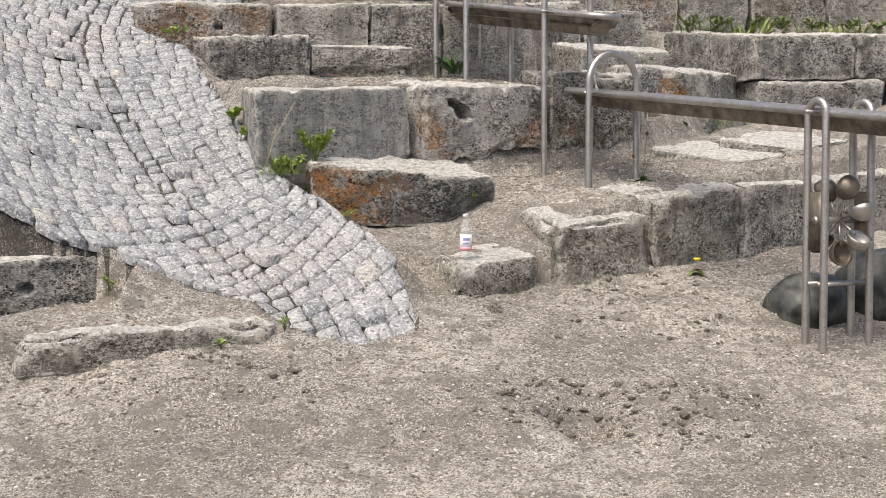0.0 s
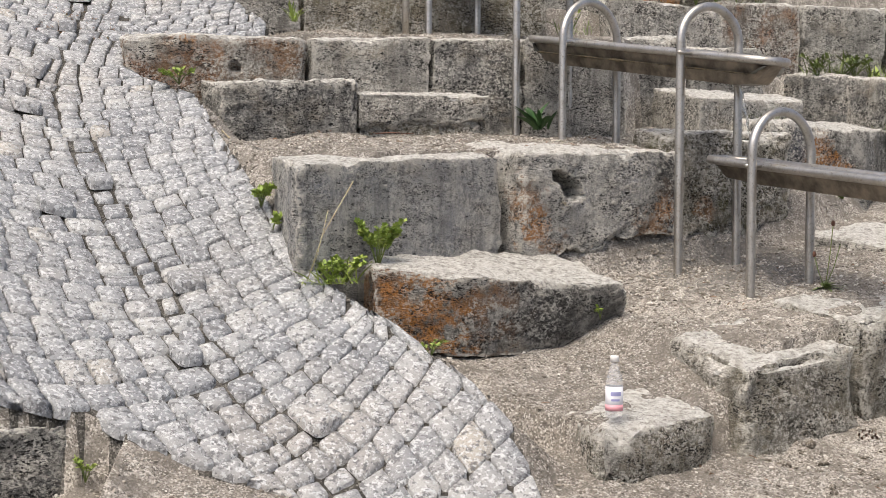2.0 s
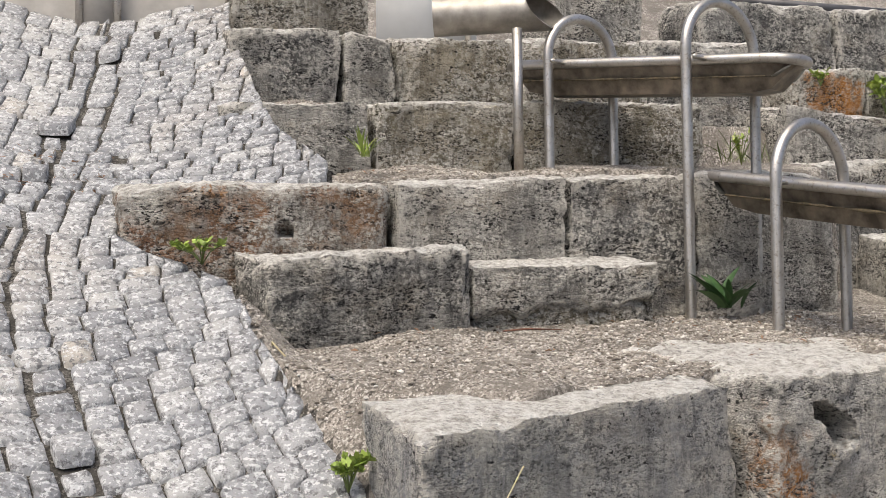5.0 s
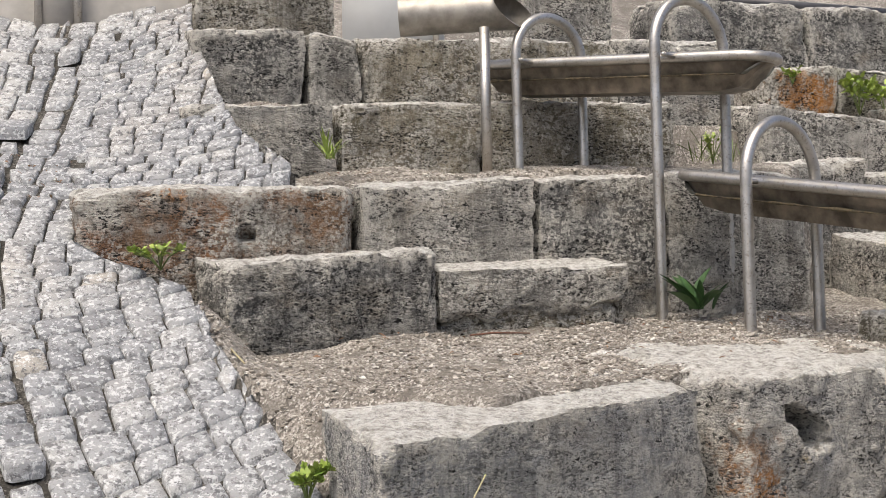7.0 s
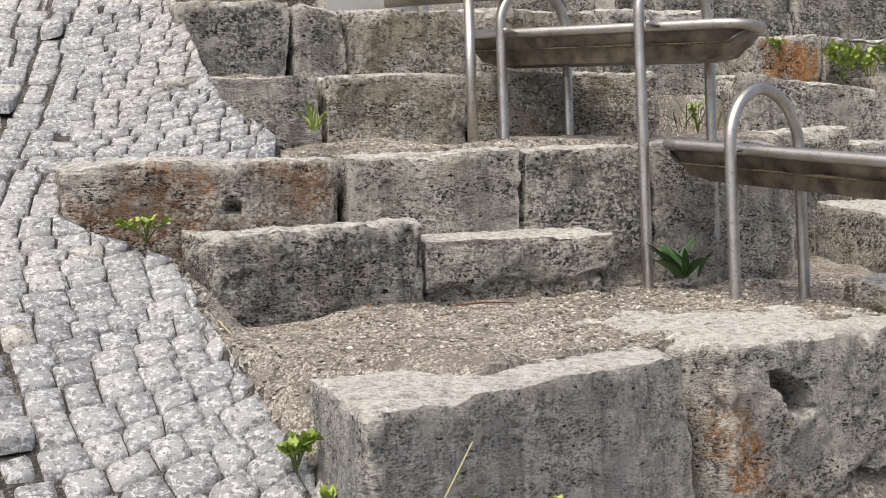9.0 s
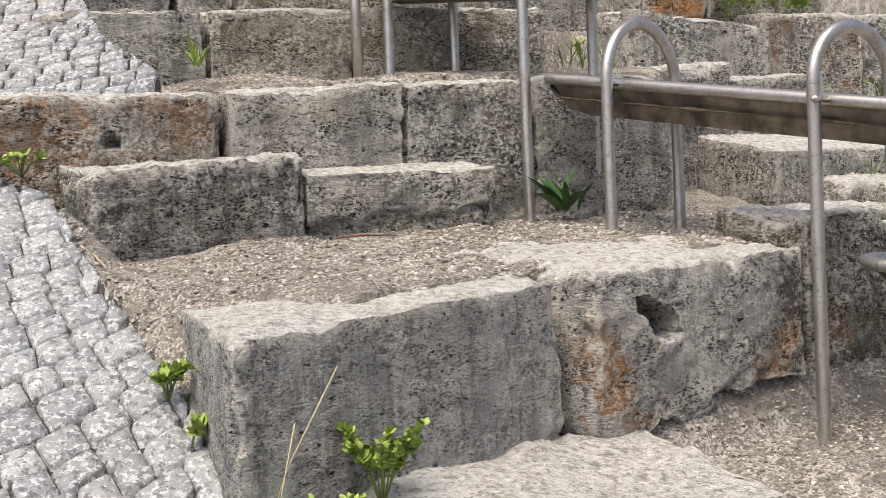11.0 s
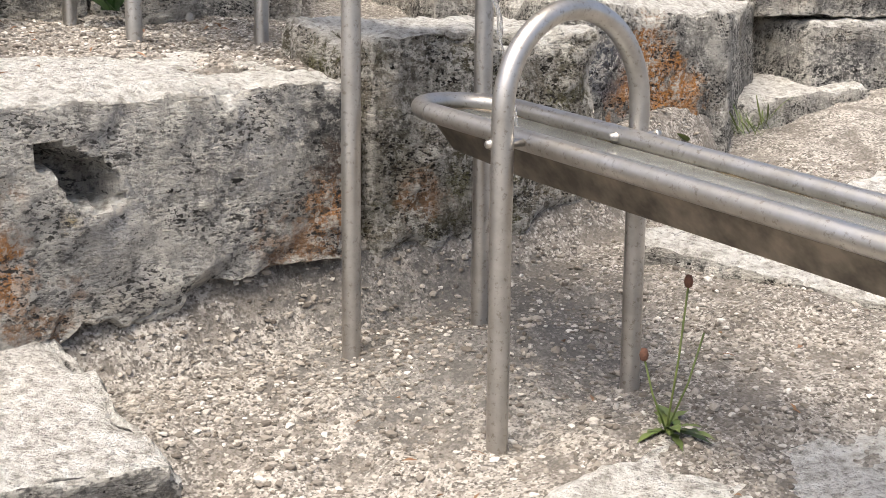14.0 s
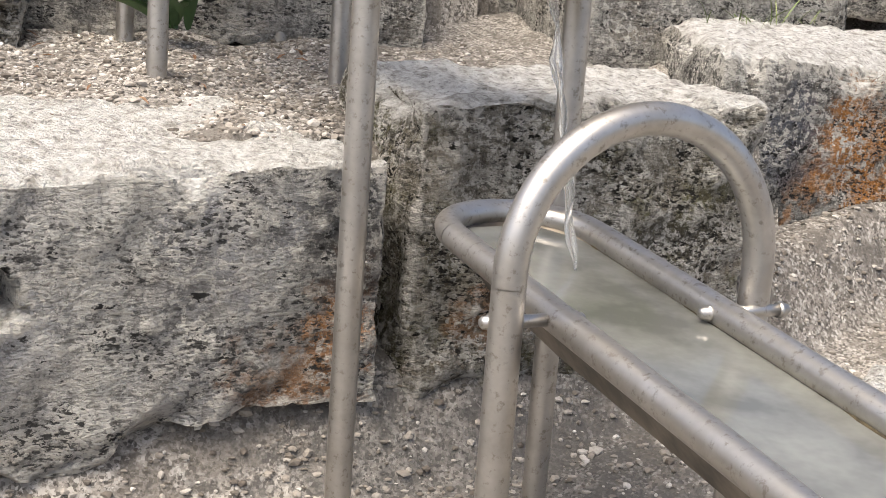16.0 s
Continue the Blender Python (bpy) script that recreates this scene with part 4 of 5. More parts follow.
# falling water between two channels
s = np.linspace(0, 1, 24)
fall = np.stack([0.925 + 0.09 * s, 8.37 - 0.045 * s, 2.68 - 0.53 * s], 1) + 0.003 * np.stack([np.sin(s * 30), np.cos(s * 24), 0 * s], 1)
me = mesh("water_jet", *tube(fall, 0.006 + 0.003 * np.sin(s * 40) + 0.002 * np.cos(s * 17), 8), falling)
tagged(new("water_jet", me), "thin clear jet of falling water", "water", kind="structure")

# ---------------------------------------------------------------- concrete head wall with outlet frame
wall_bm = bmesh.new()
bmesh.ops.create_cube(wall_bm, size=1)
bmesh.ops.scale(wall_bm, vec=(2.2, 0.25, 1.4), verts=wall_bm.verts)
bmesh.ops.bevel(wall_bm, geom=list(wall_bm.edges), offset=0.015, segments=2, affect="EDGES")
wme = bpy.data.meshes.new("head_wall")
wall_bm.to_mesh(wme)
wall_bm.free()
wme.materials.append(concrete)
hw = new("wall_head", wme)
hw.location, hw.rotation_euler = (-3.1, 10.36, 4.1), (0, 0, math.atan2(0.2, 1.3))
tagged(hw, "pale concrete wall at the head of the paved chute", "wall", kind="structure")
outlet = thing("outlet_frame", (-2.65, 10.235, 3.72), "steel frame of a water outlet in the concrete wall", "outlet")
dirw = np.array([0.988, 0.152])
for sgn in (-1, 1):
    c = sgn * 0.085 * dirw
    part("upright", tube([(*c, -0.05), (*c, 0.2), (*c, 0.5)], 0.018, 12), steel, outlet)
part("bottom_rail", tube([(*(-0.085 * dirw), 0.03), (*(0.085 * dirw), 0.03)], 0.012, 10), steel, outlet)
part("flap", (np.array([(*(x * dirw + np.array([0.0, y])), z) for x in (-0.07, 0.07) for y in (0.0, 0.012) for z in (0.04, 0.45)]), [(0, 1, 3, 2), (4, 6, 7, 5), (0, 4, 5, 1), (2, 3, 7, 6), (1, 5, 7, 3), (0, 2, 6, 4)]), concrete, outlet, "grey flap plate")
panel = thing("side_panel", (-1.17, 10.66, 3.7), "pale smooth panel between the upper stones", "panel")
part("sheet", (np.array([(x, 0.33 * x + y, z) for x in (-0.24, 0.24) for y in (0.0, 0.05) for z in (-0.02, 0.6)]), [(0, 1, 3, 2), (4, 6, 7, 5), (0, 4, 5, 1), (2, 3, 7, 6), (1, 5, 7, 3), (0, 2, 6, 4)]), white_panel, panel)
part("edge_tube", tube([(0.2, 0.03, -0.05), (0.2, 0.03, 0.3), (0.2, 0.03, 0.6)], 0.016, 10), steel, panel)
rack = thing("slatted_rack", (1.35, 12.12, 4.15), "dark slatted metal bench at the top of the bank", "bench")
for i in range(9):
    part("slat", tube([(-0.7 + i * 0.17, -0.28 + i * 0.07, 0.02), (-0.62 + i * 0.17, 0.3 + i * 0.07, 0.14)], 0.022, 6), dark_metal, rack)
part("front_bar", tube([(-0.85, -0.35, 0.02), (0.9, 0.37, 0.02)], 0.03, 8), dark_metal, rack)
part("back_bar", tube([(-0.75, 0.2, 0.15), (0.95, 0.9, 0.15)], 0.03, 8), dark_metal, rack)

# ---------------------------------------------------------------- bottle and small finds
bottle = thing("bottle", (0.18, 6.80, 1.232), "clear plastic bottle with a white cap on a step stone", "bottle")
body = lathe([(0.001, 0.0), (0.026, 0.0), (0.031, 0.006), (0.031, 0.05), (0.029, 0.058), (0.0315, 0.066), (0.0315, 0.13), (0.029, 0.15), (0.018, 0.185), (0.0125, 0.196), (0.0125, 0.212), (0.001, 0.212)], 28)
flask = part("body", body, clear, bottle, "clear ribbed plastic")
part("cap", lathe([(0.0, 0.2285), (0.0145, 0.228), (0.0155, 0.225), (0.0155, 0.206), (0.0125, 0.206)], 24), cap_white, flask, "white screw cap")
sticker = part("label", lathe([(0.0317, 0.03), (0.0322, 0.03), (0.0322, 0.118), (0.0317, 0.118)], 28), label_white, bottle, "white printed label")
part("label_band", lathe([(0.0323, 0.03), (0.0326, 0.03), (0.0326, 0.052), (0.0323, 0.052)], 28), label_pink, sticker, "pink printed band")


def bar(z0, z1, a0, a1):
    aa = np.linspace(radians(a0), radians(a1), 9)
    v = np.array([(0.0327 * math.cos(q), 0.0327 * math.sin(q), z) for q in aa for z in (z0, z1)])
    return v, [(2 * i, 2 * i + 2, 2 * i + 3, 2 * i + 1) for i in range(8)]


part("print_bar", bar(0.085, 0.1, -120, -50), label_blue, sticker, "violet printed bar")
part("print_bar", bar(0.066, 0.074, -115, -60), label_blue, sticker, "violet printed bar")


def fir_cone(x, y, size, label):
    ob = thing("fir_cone", (x, y, land_at(x, y) + size * 0.4), label, "cone", "fallen cones")
    pieces = []
    for i in range(26):
        k = i / 25
        a = i * 2.4
        r = size * 0.5 * math.sin(math.pi * (0.12 + 0.8 * k))
        c = np.array([(k - 0.5) * size * 1.5, r * math.cos(a), r * math.sin(a)])
        o = np.array([0.35, math.cos(a), math.sin(a)])
        side = np.array([0, -math.sin(a), math.cos(a)])
        pieces.append((np.array([c - side * size * 0.16, c + side * size * 0.16, c + o * size * 0.22 + side * size * 0.07, c + o * size * 0.22 - side * size * 0.07, c - o * size * 0.1]), [(0, 1, 2, 3), (0, 4, 1), (2, 1, 4), (0, 3, 4), (3, 2, 4)]))
    part("husk", join(*pieces), cone_brown, ob)
    return ob


fir_cone(0.333, 6.48, 0.045, "brown fir cone lying on gravel")
fir_cone(1.22, 7.22, 0.05, "dark fir cone lying by the terrace edge")


# ---------------------------------------------------------------- plants
def leaf_mesh(name, length, width, lobes, material, curl=0.25):
    """A leaf with a folded midrib; lobes > 0 gives it a toothed outline."""
    n = 11
    verts, faces = [], []
    for i in range(n):
        k = i / (n - 1)
        wd = width * (math.sin(math.pi * min(1, k * 0.93 + 0.07)) ** 0.7) * (1 + (0.38 * math.cos(k * lobes * 2 * math.pi) if lobes else 0))
        zc = -curl * length * k * k
        verts += [(-wd, k * length, zc + 0.25 * wd), (0, k * length, zc), (wd, k * length, zc + 0.25 * wd)]
    for i in range(n - 1):
        o = 3 * i
        faces += [(o, o + 1, o + 4, o + 3), (o + 1, o + 2, o + 5, o + 4)]
    return mesh(name, verts, faces, material)


def palm_leaf(name, r, material):
    """A five-lobed leaf spread round the tip of its stalk."""
    verts, faces = [(0, 0, 0), (0, 0.55 * r, -0.06 * r)], []
    n = 20
    for i in range(n + 1):
        a = radians(-160 + 320 * i / n)
        q = r * (0.52 + 0.48 * abs(math.cos(2.5 * a)) ** 0.7) * (1.0 - 0.22 * abs(a) / math.pi)
        verts.append((q * math.sin(a), 0.55 * r + q * math.cos(a), 0.12 * r * math.cos(5 * a) - 0.25 * q * q / r))
        if i:
            faces.append((1, i + 1, i + 2))
    faces += [(0, 1, 2), (0, n + 2, 1)]
    return mesh(name, verts, faces, material)


leaf_kinds = {
    "lobed": palm_leaf("leaf", 0.03, leaf_bright),
    "small": leaf_mesh("leaf", 0.021, 0.0065, 0, leaf_bright),
    "dull": leaf_mesh("leaf", 0.04, 0.009, 0, leaf_olive),
    "lance": leaf_mesh("leaf", 0.15, 0.017, 0, leaf_dark, 0.35),
    "tooth": leaf_mesh("leaf", 0.11, 0.014, 4, leaf_olive, 0.4),
    "blade": leaf_mesh("blade", 0.13, 0.003, 0, leaf_olive, 0.3),
    "grass": leaf_mesh("blade", 0.12, 0.0045, 0, leaf_bright, 0.3),
    "round": leaf_mesh("leaf", 0.05, 0.024, 0, leaf_olive, 0.2),
}
rng = random.Random(11)


def herb(at, label, kind, count, spread, height, lean=(0, 0), scale=1.0, stems=5, category="plant"):
    """A low plant: branching stems with leaves set along them."""
    ob = thing("plant", at, label, category, "weeds between the stones")
    lm = leaf_kinds[kind]
    count = count * 2 if kind == "small" else count
    tips = []
    for k in range(stems):
        a = rng.uniform(0, 2 * math.pi)
        tip = np.array([math.cos(a) * spread * rng.uniform(0.4, 1) + lean[0], math.sin(a) * spread * rng.uniform(0.4, 1) * 0.8 + lean[1], height * rng.uniform(0.55, 1.0)])
        path = [np.zeros(3) + (0, 0, -0.01), tip * (0.35, 0.35, 0.55), tip * (0.7, 0.7, 0.85), tip]
        part("stem", tube(path, [0.0025, 0.002, 0.0016, 0.001], 6), leaf_olive, ob)
        tips.append(path)
    for i in range(count):
        path = tips[i % stems]
        k = rng.uniform(0.35, 1.0) * 3
        j = min(int(k), 2)
        p = path[j] * (1 - (k - j)) + path[j + 1] * (k - j)
        leaf = part(lm.name, lm, None, ob)
        leaf.location = p
        leaf.rotation_euler = (radians(rng.uniform(5, 80)), radians(rng.uniform(-30, 30)), rng.uniform(0, 2 * math.pi))
        q = scale * rng.uniform(0.65, 1.25)
        leaf.scale = (q, q, q)
    return ob


def rosette(at, label, kind, count, scale=1.0, up=(5, 60), category="plant"):
    """Leaves or blades fanning from one root."""
    ob = thing("plant", at, label, category, "weeds between the stones")
    lm = leaf_kinds[kind]
    for i in range(count):
        leaf = part(lm.name, lm, None, ob)
        leaf.location = (rng.gauss(0, 0.012) * scale, rng.gauss(0, 0.012) * scale, 0)
        leaf.rotation_euler = (radians(rng.uniform(*up)), radians(rng.uniform(-20, 20)), rng.uniform(0, 2 * math.pi))
        q = scale * rng.uniform(0.6, 1.25)
        leaf.scale = (q, q, q)
    return ob


def stalk(ob, path, r, material, name="stalk", label=""):
    return part(name, tube(path, r, 6), material, ob, label)


def grass_strip(a, b, label, count, kind, scale, up=(35, 85)):
    """A tuft of grass that grows along a crack from a to b."""
    a, b = np.array(a), np.array(b)
    ob = thing("grass_tuft", tuple(a), label, "grass", "weeds between the stones")
    lm = leaf_kinds[kind]
    for i in range(count):
        leaf = part(lm.name, lm, None, ob)
        p = (b - a) * rng.random()
        leaf.location = (p[0] + rng.gauss(0, 0.025), p[1] + rng.gauss(0, 0.025), p[2])
        leaf.rotation_euler = (radians(rng.uniform(*up)), radians(rng.uniform(-20, 20)), rng.uniform(0, 2 * math.pi))
        q = scale * rng.uniform(0.5, 1.3)
        leaf.scale = (q, q, q)
    return ob


herb((-0.74, 7.58, 1.74), "bright green lobed herb against a grey block", "lobed", 300, 0.11, 0.23, scale=0.5, stems=14)
herb((-0.93, 7.45, 1.68), "green weeds in the corner of slab and block", "small", 90, 0.13, 0.09, scale=1.0, stems=12)
grass_strip((-1.0, 7.38, 1.67), (-0.8, 7.42, 1.68), "green grass and leaves at a block's foot", 60, "grass", 0.9, (10, 75))
herb((-1.27, 7.78, 2.0), "light green vine leaves hanging by a block", "lobed", 70, 0.07, 0.085, scale=0.6, stems=8)
herb((-1.2, 7.66, 1.9), "small vine leaves in a crack", "lobed", 14, 0.04, 0.06, scale=0.8, stems=4)
herb((-1.84, 8.68, 2.62), "small-leaved green weed on a ledge", "small", 60, 0.13, 0.07, scale=1.1, stems=9)
herb((-1.6, 8.62, 2.34), "small dark weed in a gap", "small", 20, 0.05, 0.05, scale=0.8, stems=4)
rosette((0.03, 9.5, 2.44), "dark green long-leaved plant behind the posts", "lance", 26, 1.0, (40, 85))
rosette((-1.38, 9.58, 3.06), "yellow-green grass tuft in a joint", "grass", 26, 0.9, (50, 85), "grass")
herb((0.28, 10.4, 3.1), "green weeds growing in a gap of the course", "small", 30, 0.06, 0.16, scale=1.0, stems=8)
grass_strip((0.2, 10.38, 3.1), (0.38, 10.45, 3.1), "tall grass in a gap of the course", 30, "blade", 1.1)
herb((0.85, 11.16, 3.58), "green weed over orange lichen", "small", 24, 0.06, 0.08, scale=1.3, stems=5)
for k in range(4):
    herb((1.2 + k * 0.16, 11.2 + k * 0.07, 3.42), "leafy green weeds before a mossy block", "small", 70, 0.12, 0.2, scale=1.8, stems=8)
herb((-0.86, 7.45, 1.69), "leafy green weeds beside the slab", "small", 110, 0.12, 0.1, scale=1.0, stems=14)
dand = rosette((1.5, 7.38, 1.12), "flowering dandelion at the foot of a block", "tooth", 12, 0.8, (0, 25))
stem = stalk(dand, [(0, 0, 0), (0.01, -0.03, 0.03), (0.0, -0.04, 0.06)], 0.002, leaf_bright)
fl = lathe([(0.001, 0.012), (0.012, 0.013), (0.021, 0.008), (0.018, 0.0), (0.006, -0.006), (0.001, -0.007)], 16)
part("flower", (fl[0] + np.array([0.0, -0.04, 0.064]), fl[1]), yellow, stem, "yellow dandelion flower head")
weed = rosette((1.25, 7.97, 1.64), "dandelion rosette with a seed stalk by a steel post", "tooth", 16, 0.75, (5, 45))
for tip, h in (((0.035, 0.01), 0.29), ((-0.05, 0.0), 0.15), ((0.06, -0.02), 0.2)):
    stalk(weed, [(0, 0, 0), (tip[0] * 0.6, tip[1] * 0.6, h * 0.5), (tip[0], tip[1], h)], 0.0022, leaf_olive)
for tip, h in (((0.035, 0.01), 0.29), ((-0.05, 0.0), 0.15)):
    bud = lathe([(0.001, 0.018), (0.006, 0.016), (0.0095, 0.004), (0.007, -0.006), (0.001, -0.009)], 10)
    part("seed_head", (bud[0] + np.array([tip[0], tip[1], h]), bud[1]), cone_brown, weed, "closed brown seed head")
grass_strip((2.02, 9.75, 2.05), (2.2, 10.0, 2.1), "thin grass beside the orange block", 40, "blade", 0.8)
rosette((1.72, 9.56, 2.05), "small green plant at the foot of a block", "round", 9, 0.9, (10, 60))
for k in range(5):
    xx = 1.95 + 0.42 * k
    grass_strip((xx, 11.05 + 0.2 * (xx - 1.9), 2.9), (xx + 0.35, 11.1 + 0.2 * (xx - 1.9), 2.92), "bushy green grass along the upper course", 60, ("blade", "grass")[k % 2], 1.3, (20, 85))
for k in range(7):
    xx = 2.0 + 0.28 * k
    herb((xx, 11.02 + 0.2 * (xx - 1.9), 2.9), "bushy dull green weeds along the upper course", "dull", 90, 0.13, 0.16, scale=1.0, stems=8)
grass_strip((2.2, 10.35, 2.5), (2.42, 10.6, 2.52), "green grass in a stone joint", 40, "blade", 0.6, (20, 80))
grass_strip((1.3, 9.95, 2.52), (1.6, 10.15, 2.55), "short grass on a stone edge", 30, "blade", 0.7, (20, 80))
herb((-1.62, 6.36, 1.08), "pale green tuft beside a dark block", "small", 46, 0.05, 0.07, scale=0.7, stems=8)
herb((-0.93, 5.77, 0.87), "small green weed in the edging stone", "small", 20, 0.04, 0.03, scale=0.8, stems=4)
herb((-0.66, 5.93, 0.93), "small pale weed at the edging stone's end", "small", 26, 0.04, 0.07, scale=0.7, stems=5)
herb((-0.5, 7.12, 1.42), "olive weeds under the slab's edge", "small", 34, 0.07, 0.06, scale=0.7, stems=6)
herb((0.22, 7.75, 1.52), "tiny weed under the slab's end", "small", 14, 0.04, 0.05, scale=0.8, stems=3)
violet = herb((1.72, 6.85, 0.9), "small violet flower by the boulder", "small", 6, 0.02, 0.03, scale=0.6, stems=2)
for k in range(4):
    part("petal", (np.array([(0.0, 0.0, 0.035), (0.012 * math.cos(k * 1.57), 0.012 * math.sin(k * 1.57), 0.045), (0.018 * math.cos(k * 1.57 + 0.5), 0.018 * math.sin(k * 1.57 + 0.5), 0.038), (0.008 * math.cos(k * 1.57 + 1.0), 0.008 * math.sin(k * 1.57 + 1.0), 0.03)]), [(0, 1, 2, 3)]), purple, violet, "violet petal")
dry = thing("dry_stalk", (-1.02, 7.40, 1.68), "thin dry grass stalks leaning on a block", "grass", "weeds between the stones")
stalk(dry, [(0, 0, 0), (0.07, -0.02, 0.2), (0.19, 0.02, 0.42)], 0.0018, straw)
stalk(dry, [(0, 0, 0), (0.05, -0.03, 0.12), (0.09, -0.01, 0.3)], 0.0015, straw)
dry2 = thing("dry_stalk", (-1.56, 8.42, 2.31), "bent dry stalk on gravel", "grass", "weeds between the stones")
stalk(dry2, [(0, 0, 0), (0.0, -0.05, 0.05), (0.05, -0.12, 0.01)], 0.003, straw)

# ---------------------------------------------------------------- loose grit
def scatter(name, label, count, boxes, lo, hi, seed, material=None):
    """Many small angular stones lying on the ground, as one piece of loose stuff."""
    g = np.random.RandomState(seed)
    bm = bmesh.new()
    bmesh.ops.create_icosphere(bm, subdivisions=1, radius=1)
    ov = np.array([v.co for v in bm.verts])
    of = np.array([[v.index for v in f.verts] for f in bm.faces])
    bm.free()
    pts = []
    for (x0, x1, y0, y1, share) in boxes:
        n = int(count * share)
        pts.append(np.stack([g.uniform(x0, x1, n), g.uniform(y0, y1, n)], 1))
    p = np.concatenate(pts)
    p = p[~on_chute(p[:, 0], p[:, 1])]
    n = len(p)
    size = lo + (hi - lo) * g.rand(n) ** 2.6
    pos3 = np.stack([p[:, 0], p[:, 1], np.zeros(n)], 1)
    z = land(p[:, 0], p[:, 1]) + rough_ground(pos3) + size * 0.15
    shape = ov[None] * g.uniform(0.7, 1.25, (n, 12, 1)) * (size[:, None] * g.uniform(0.65, 1.3, (n, 3)) * np.array([1, 1, 0.62]))[:, None, :]
    ang = g.uniform(0, 2 * np.pi, n)
    c, sn = np.cos(ang)[:, None], np.sin(ang)[:, None]
    xy = np.stack([shape[:, :, 0] * c - shape[:, :, 1] * sn, shape[:, :, 0] * sn + shape[:, :, 1] * c, shape[:, :, 2]], -1)
    v = (xy + np.stack([p[:, 0], p[:, 1], z], 1)[:, None, :]).reshape(-1, 3)
    f = (of[None] + (np.arange(n) * 12)[:, None, None]).reshape(-1, 3)
    me = bpy.data.meshes.new(name)
    me.vertices.add(len(v))
    me.vertices.foreach_set("co", v.ravel())
    me.loops.add(f.size)
    me.loops.foreach_set("vertex_index", f.ravel())
    me.polygons.add(len(f))
    me.polygons.foreach_set("loop_start", np.arange(0, f.size, 3))
    me.polygons.foreach_set("use_smooth", np.zeros(len(f), bool))
    me.materials.append(material or pebble_mat)
    me.update(calc_edges=True)
    me.validate()
    return tagged(new(name, me), label, "gravel", kind="stuff")


scatter("gravel_stones", "loose pale limestone chips on the gravel", 84000, [(-2.3, 2.8, 4.2, 7.4, 0.5), (-0.6, 2.8, 7.4, 9.6, 0.29), (-1.8, 0.8, 8.0, 10.0, 0.21)], 0.002, 0.0095, 4)
scatter("soil_clods", "brown clods of damp soil round a dug pit", 420, [(0.35, 1.5, 5.0, 5.6, 0.55), (-1.9, -0.3, 5.2, 5.8, 0.25), (0.6, 1.5, 6.2, 7.2, 0.2)], 0.006, 0.028, 6, clod_mat)
scatter("gravel_pebbles", "coarser pale pebbles round the posts", 1500, [(0.3, 1.6, 7.9, 8.9, 0.4), (-1.7, 0.6, 8.2, 9.6, 0.35), (-1.5, 2.5, 4.5, 7.4, 0.25)], 0.005, 0.014, 5)

# ---------------------------------------------------------------- granite setts of the chute
GULLY_X = [-0.45, -0.66, -0.98, -1.2, -1.55, -1.92, -2.2, -2.42, -2.48, -2.5, -2.58, -2.6]
GULLY_Y = [5.8, 6.32, 6.55, 6.74, 7.05, 7.58, 8.02, 8.44, 8.8, 9.2, 10.0, 10.5]
gs = np.linspace(0, len(GULLY_X) - 1, 200)
gp = np.stack([np.interp(gs, range(len(GULLY_X)), GULLY_X), np.interp(gs, range(len(GULLY_X)), GULLY_Y)], 1)
ker = np.ones(31) / 31
pad = np.concatenate([np.repeat(gp[:1], 15, 0), gp, np.repeat(gp[-1:], 15, 0)])
gp = np.stack([np.convolve(pad[:, i], ker, "valid") for i in (0, 1)], 1)
arc = np.concatenate([[0], np.cumsum(np.linalg.norm(np.diff(gp, axis=0), axis=1))])

sett_rng = np.random.RandomState(21)
PITCH_S, PITCH_W = 0.096, 0.11


def course_line(k, w):
    """How far up the chute the joint below course k runs at the offset w across it."""
    bow = np.where(w < 0, 0.16 * np.abs(w) ** 1.2, 0.05 * np.abs(w) ** 1.4)
    q = np.stack([w * 5.0, np.full_like(w, k * 1.7), np.zeros_like(w)], 1)
    return k * PITCH_S + bow + 0.016 * grain(q, 3) + 0.05 * grain(q * 0.2, 8)


def on_plan(sv, wv):
    c = np.stack([np.interp(sv, arc, gp[:, 0]), np.interp(sv, arc, gp[:, 1])], 1)
    c2 = np.stack([np.interp(sv + 0.12, arc, gp[:, 0]), np.interp(sv + 0.12, arc, gp[:, 1])], 1)
    c1 = np.stack([np.interp(sv - 0.12, arc, gp[:, 0]), np.interp(sv - 0.12, arc, gp[:, 1])], 1)
    tg = c2 - c1
    tg /= np.maximum(np.linalg.norm(tg, axis=1), 1e-6)[:, None]
    return c + np.stack([tg[:, 1], -tg[:, 0]], 1) * wv[:, None]


def sett(k, w0, w1, slant0, slant1):
    """One granite sett of course k between the offsets w0 and w1: its plan centre and (verts, faces) round it."""
    near = min(abs(w0), abs(w1))
    gap = sett_rng.uniform(0.0016, 0.004) + 0.003 * sett_rng.rand() * math.exp(-(near / 0.3) ** 2) + max(0.0, sett_rng.normal(0.004, 0.004)) * math.exp(-(near / 0.03) ** 2)
    w = np.array([w0 + gap, w1 - gap, w1 - gap + slant1, w0 + gap + slant0])
    sl = course_line(k, w[:2]) + gap
    su = course_line(k + 1, w[2:]) - gap
    q = on_plan(np.concatenate([sl, su]), w)
    c = q.mean(0)
    ring = []
    for i in range(4):
        a, b = q[i - 1], q[(i + 1) % 4]
        cut = sett_rng.uniform(0.05, 0.16)
        ring += [q[i] + (a - q[i]) * cut, q[i] + (b - q[i]) * cut]
    ring = np.array(ring)
    return c, ring


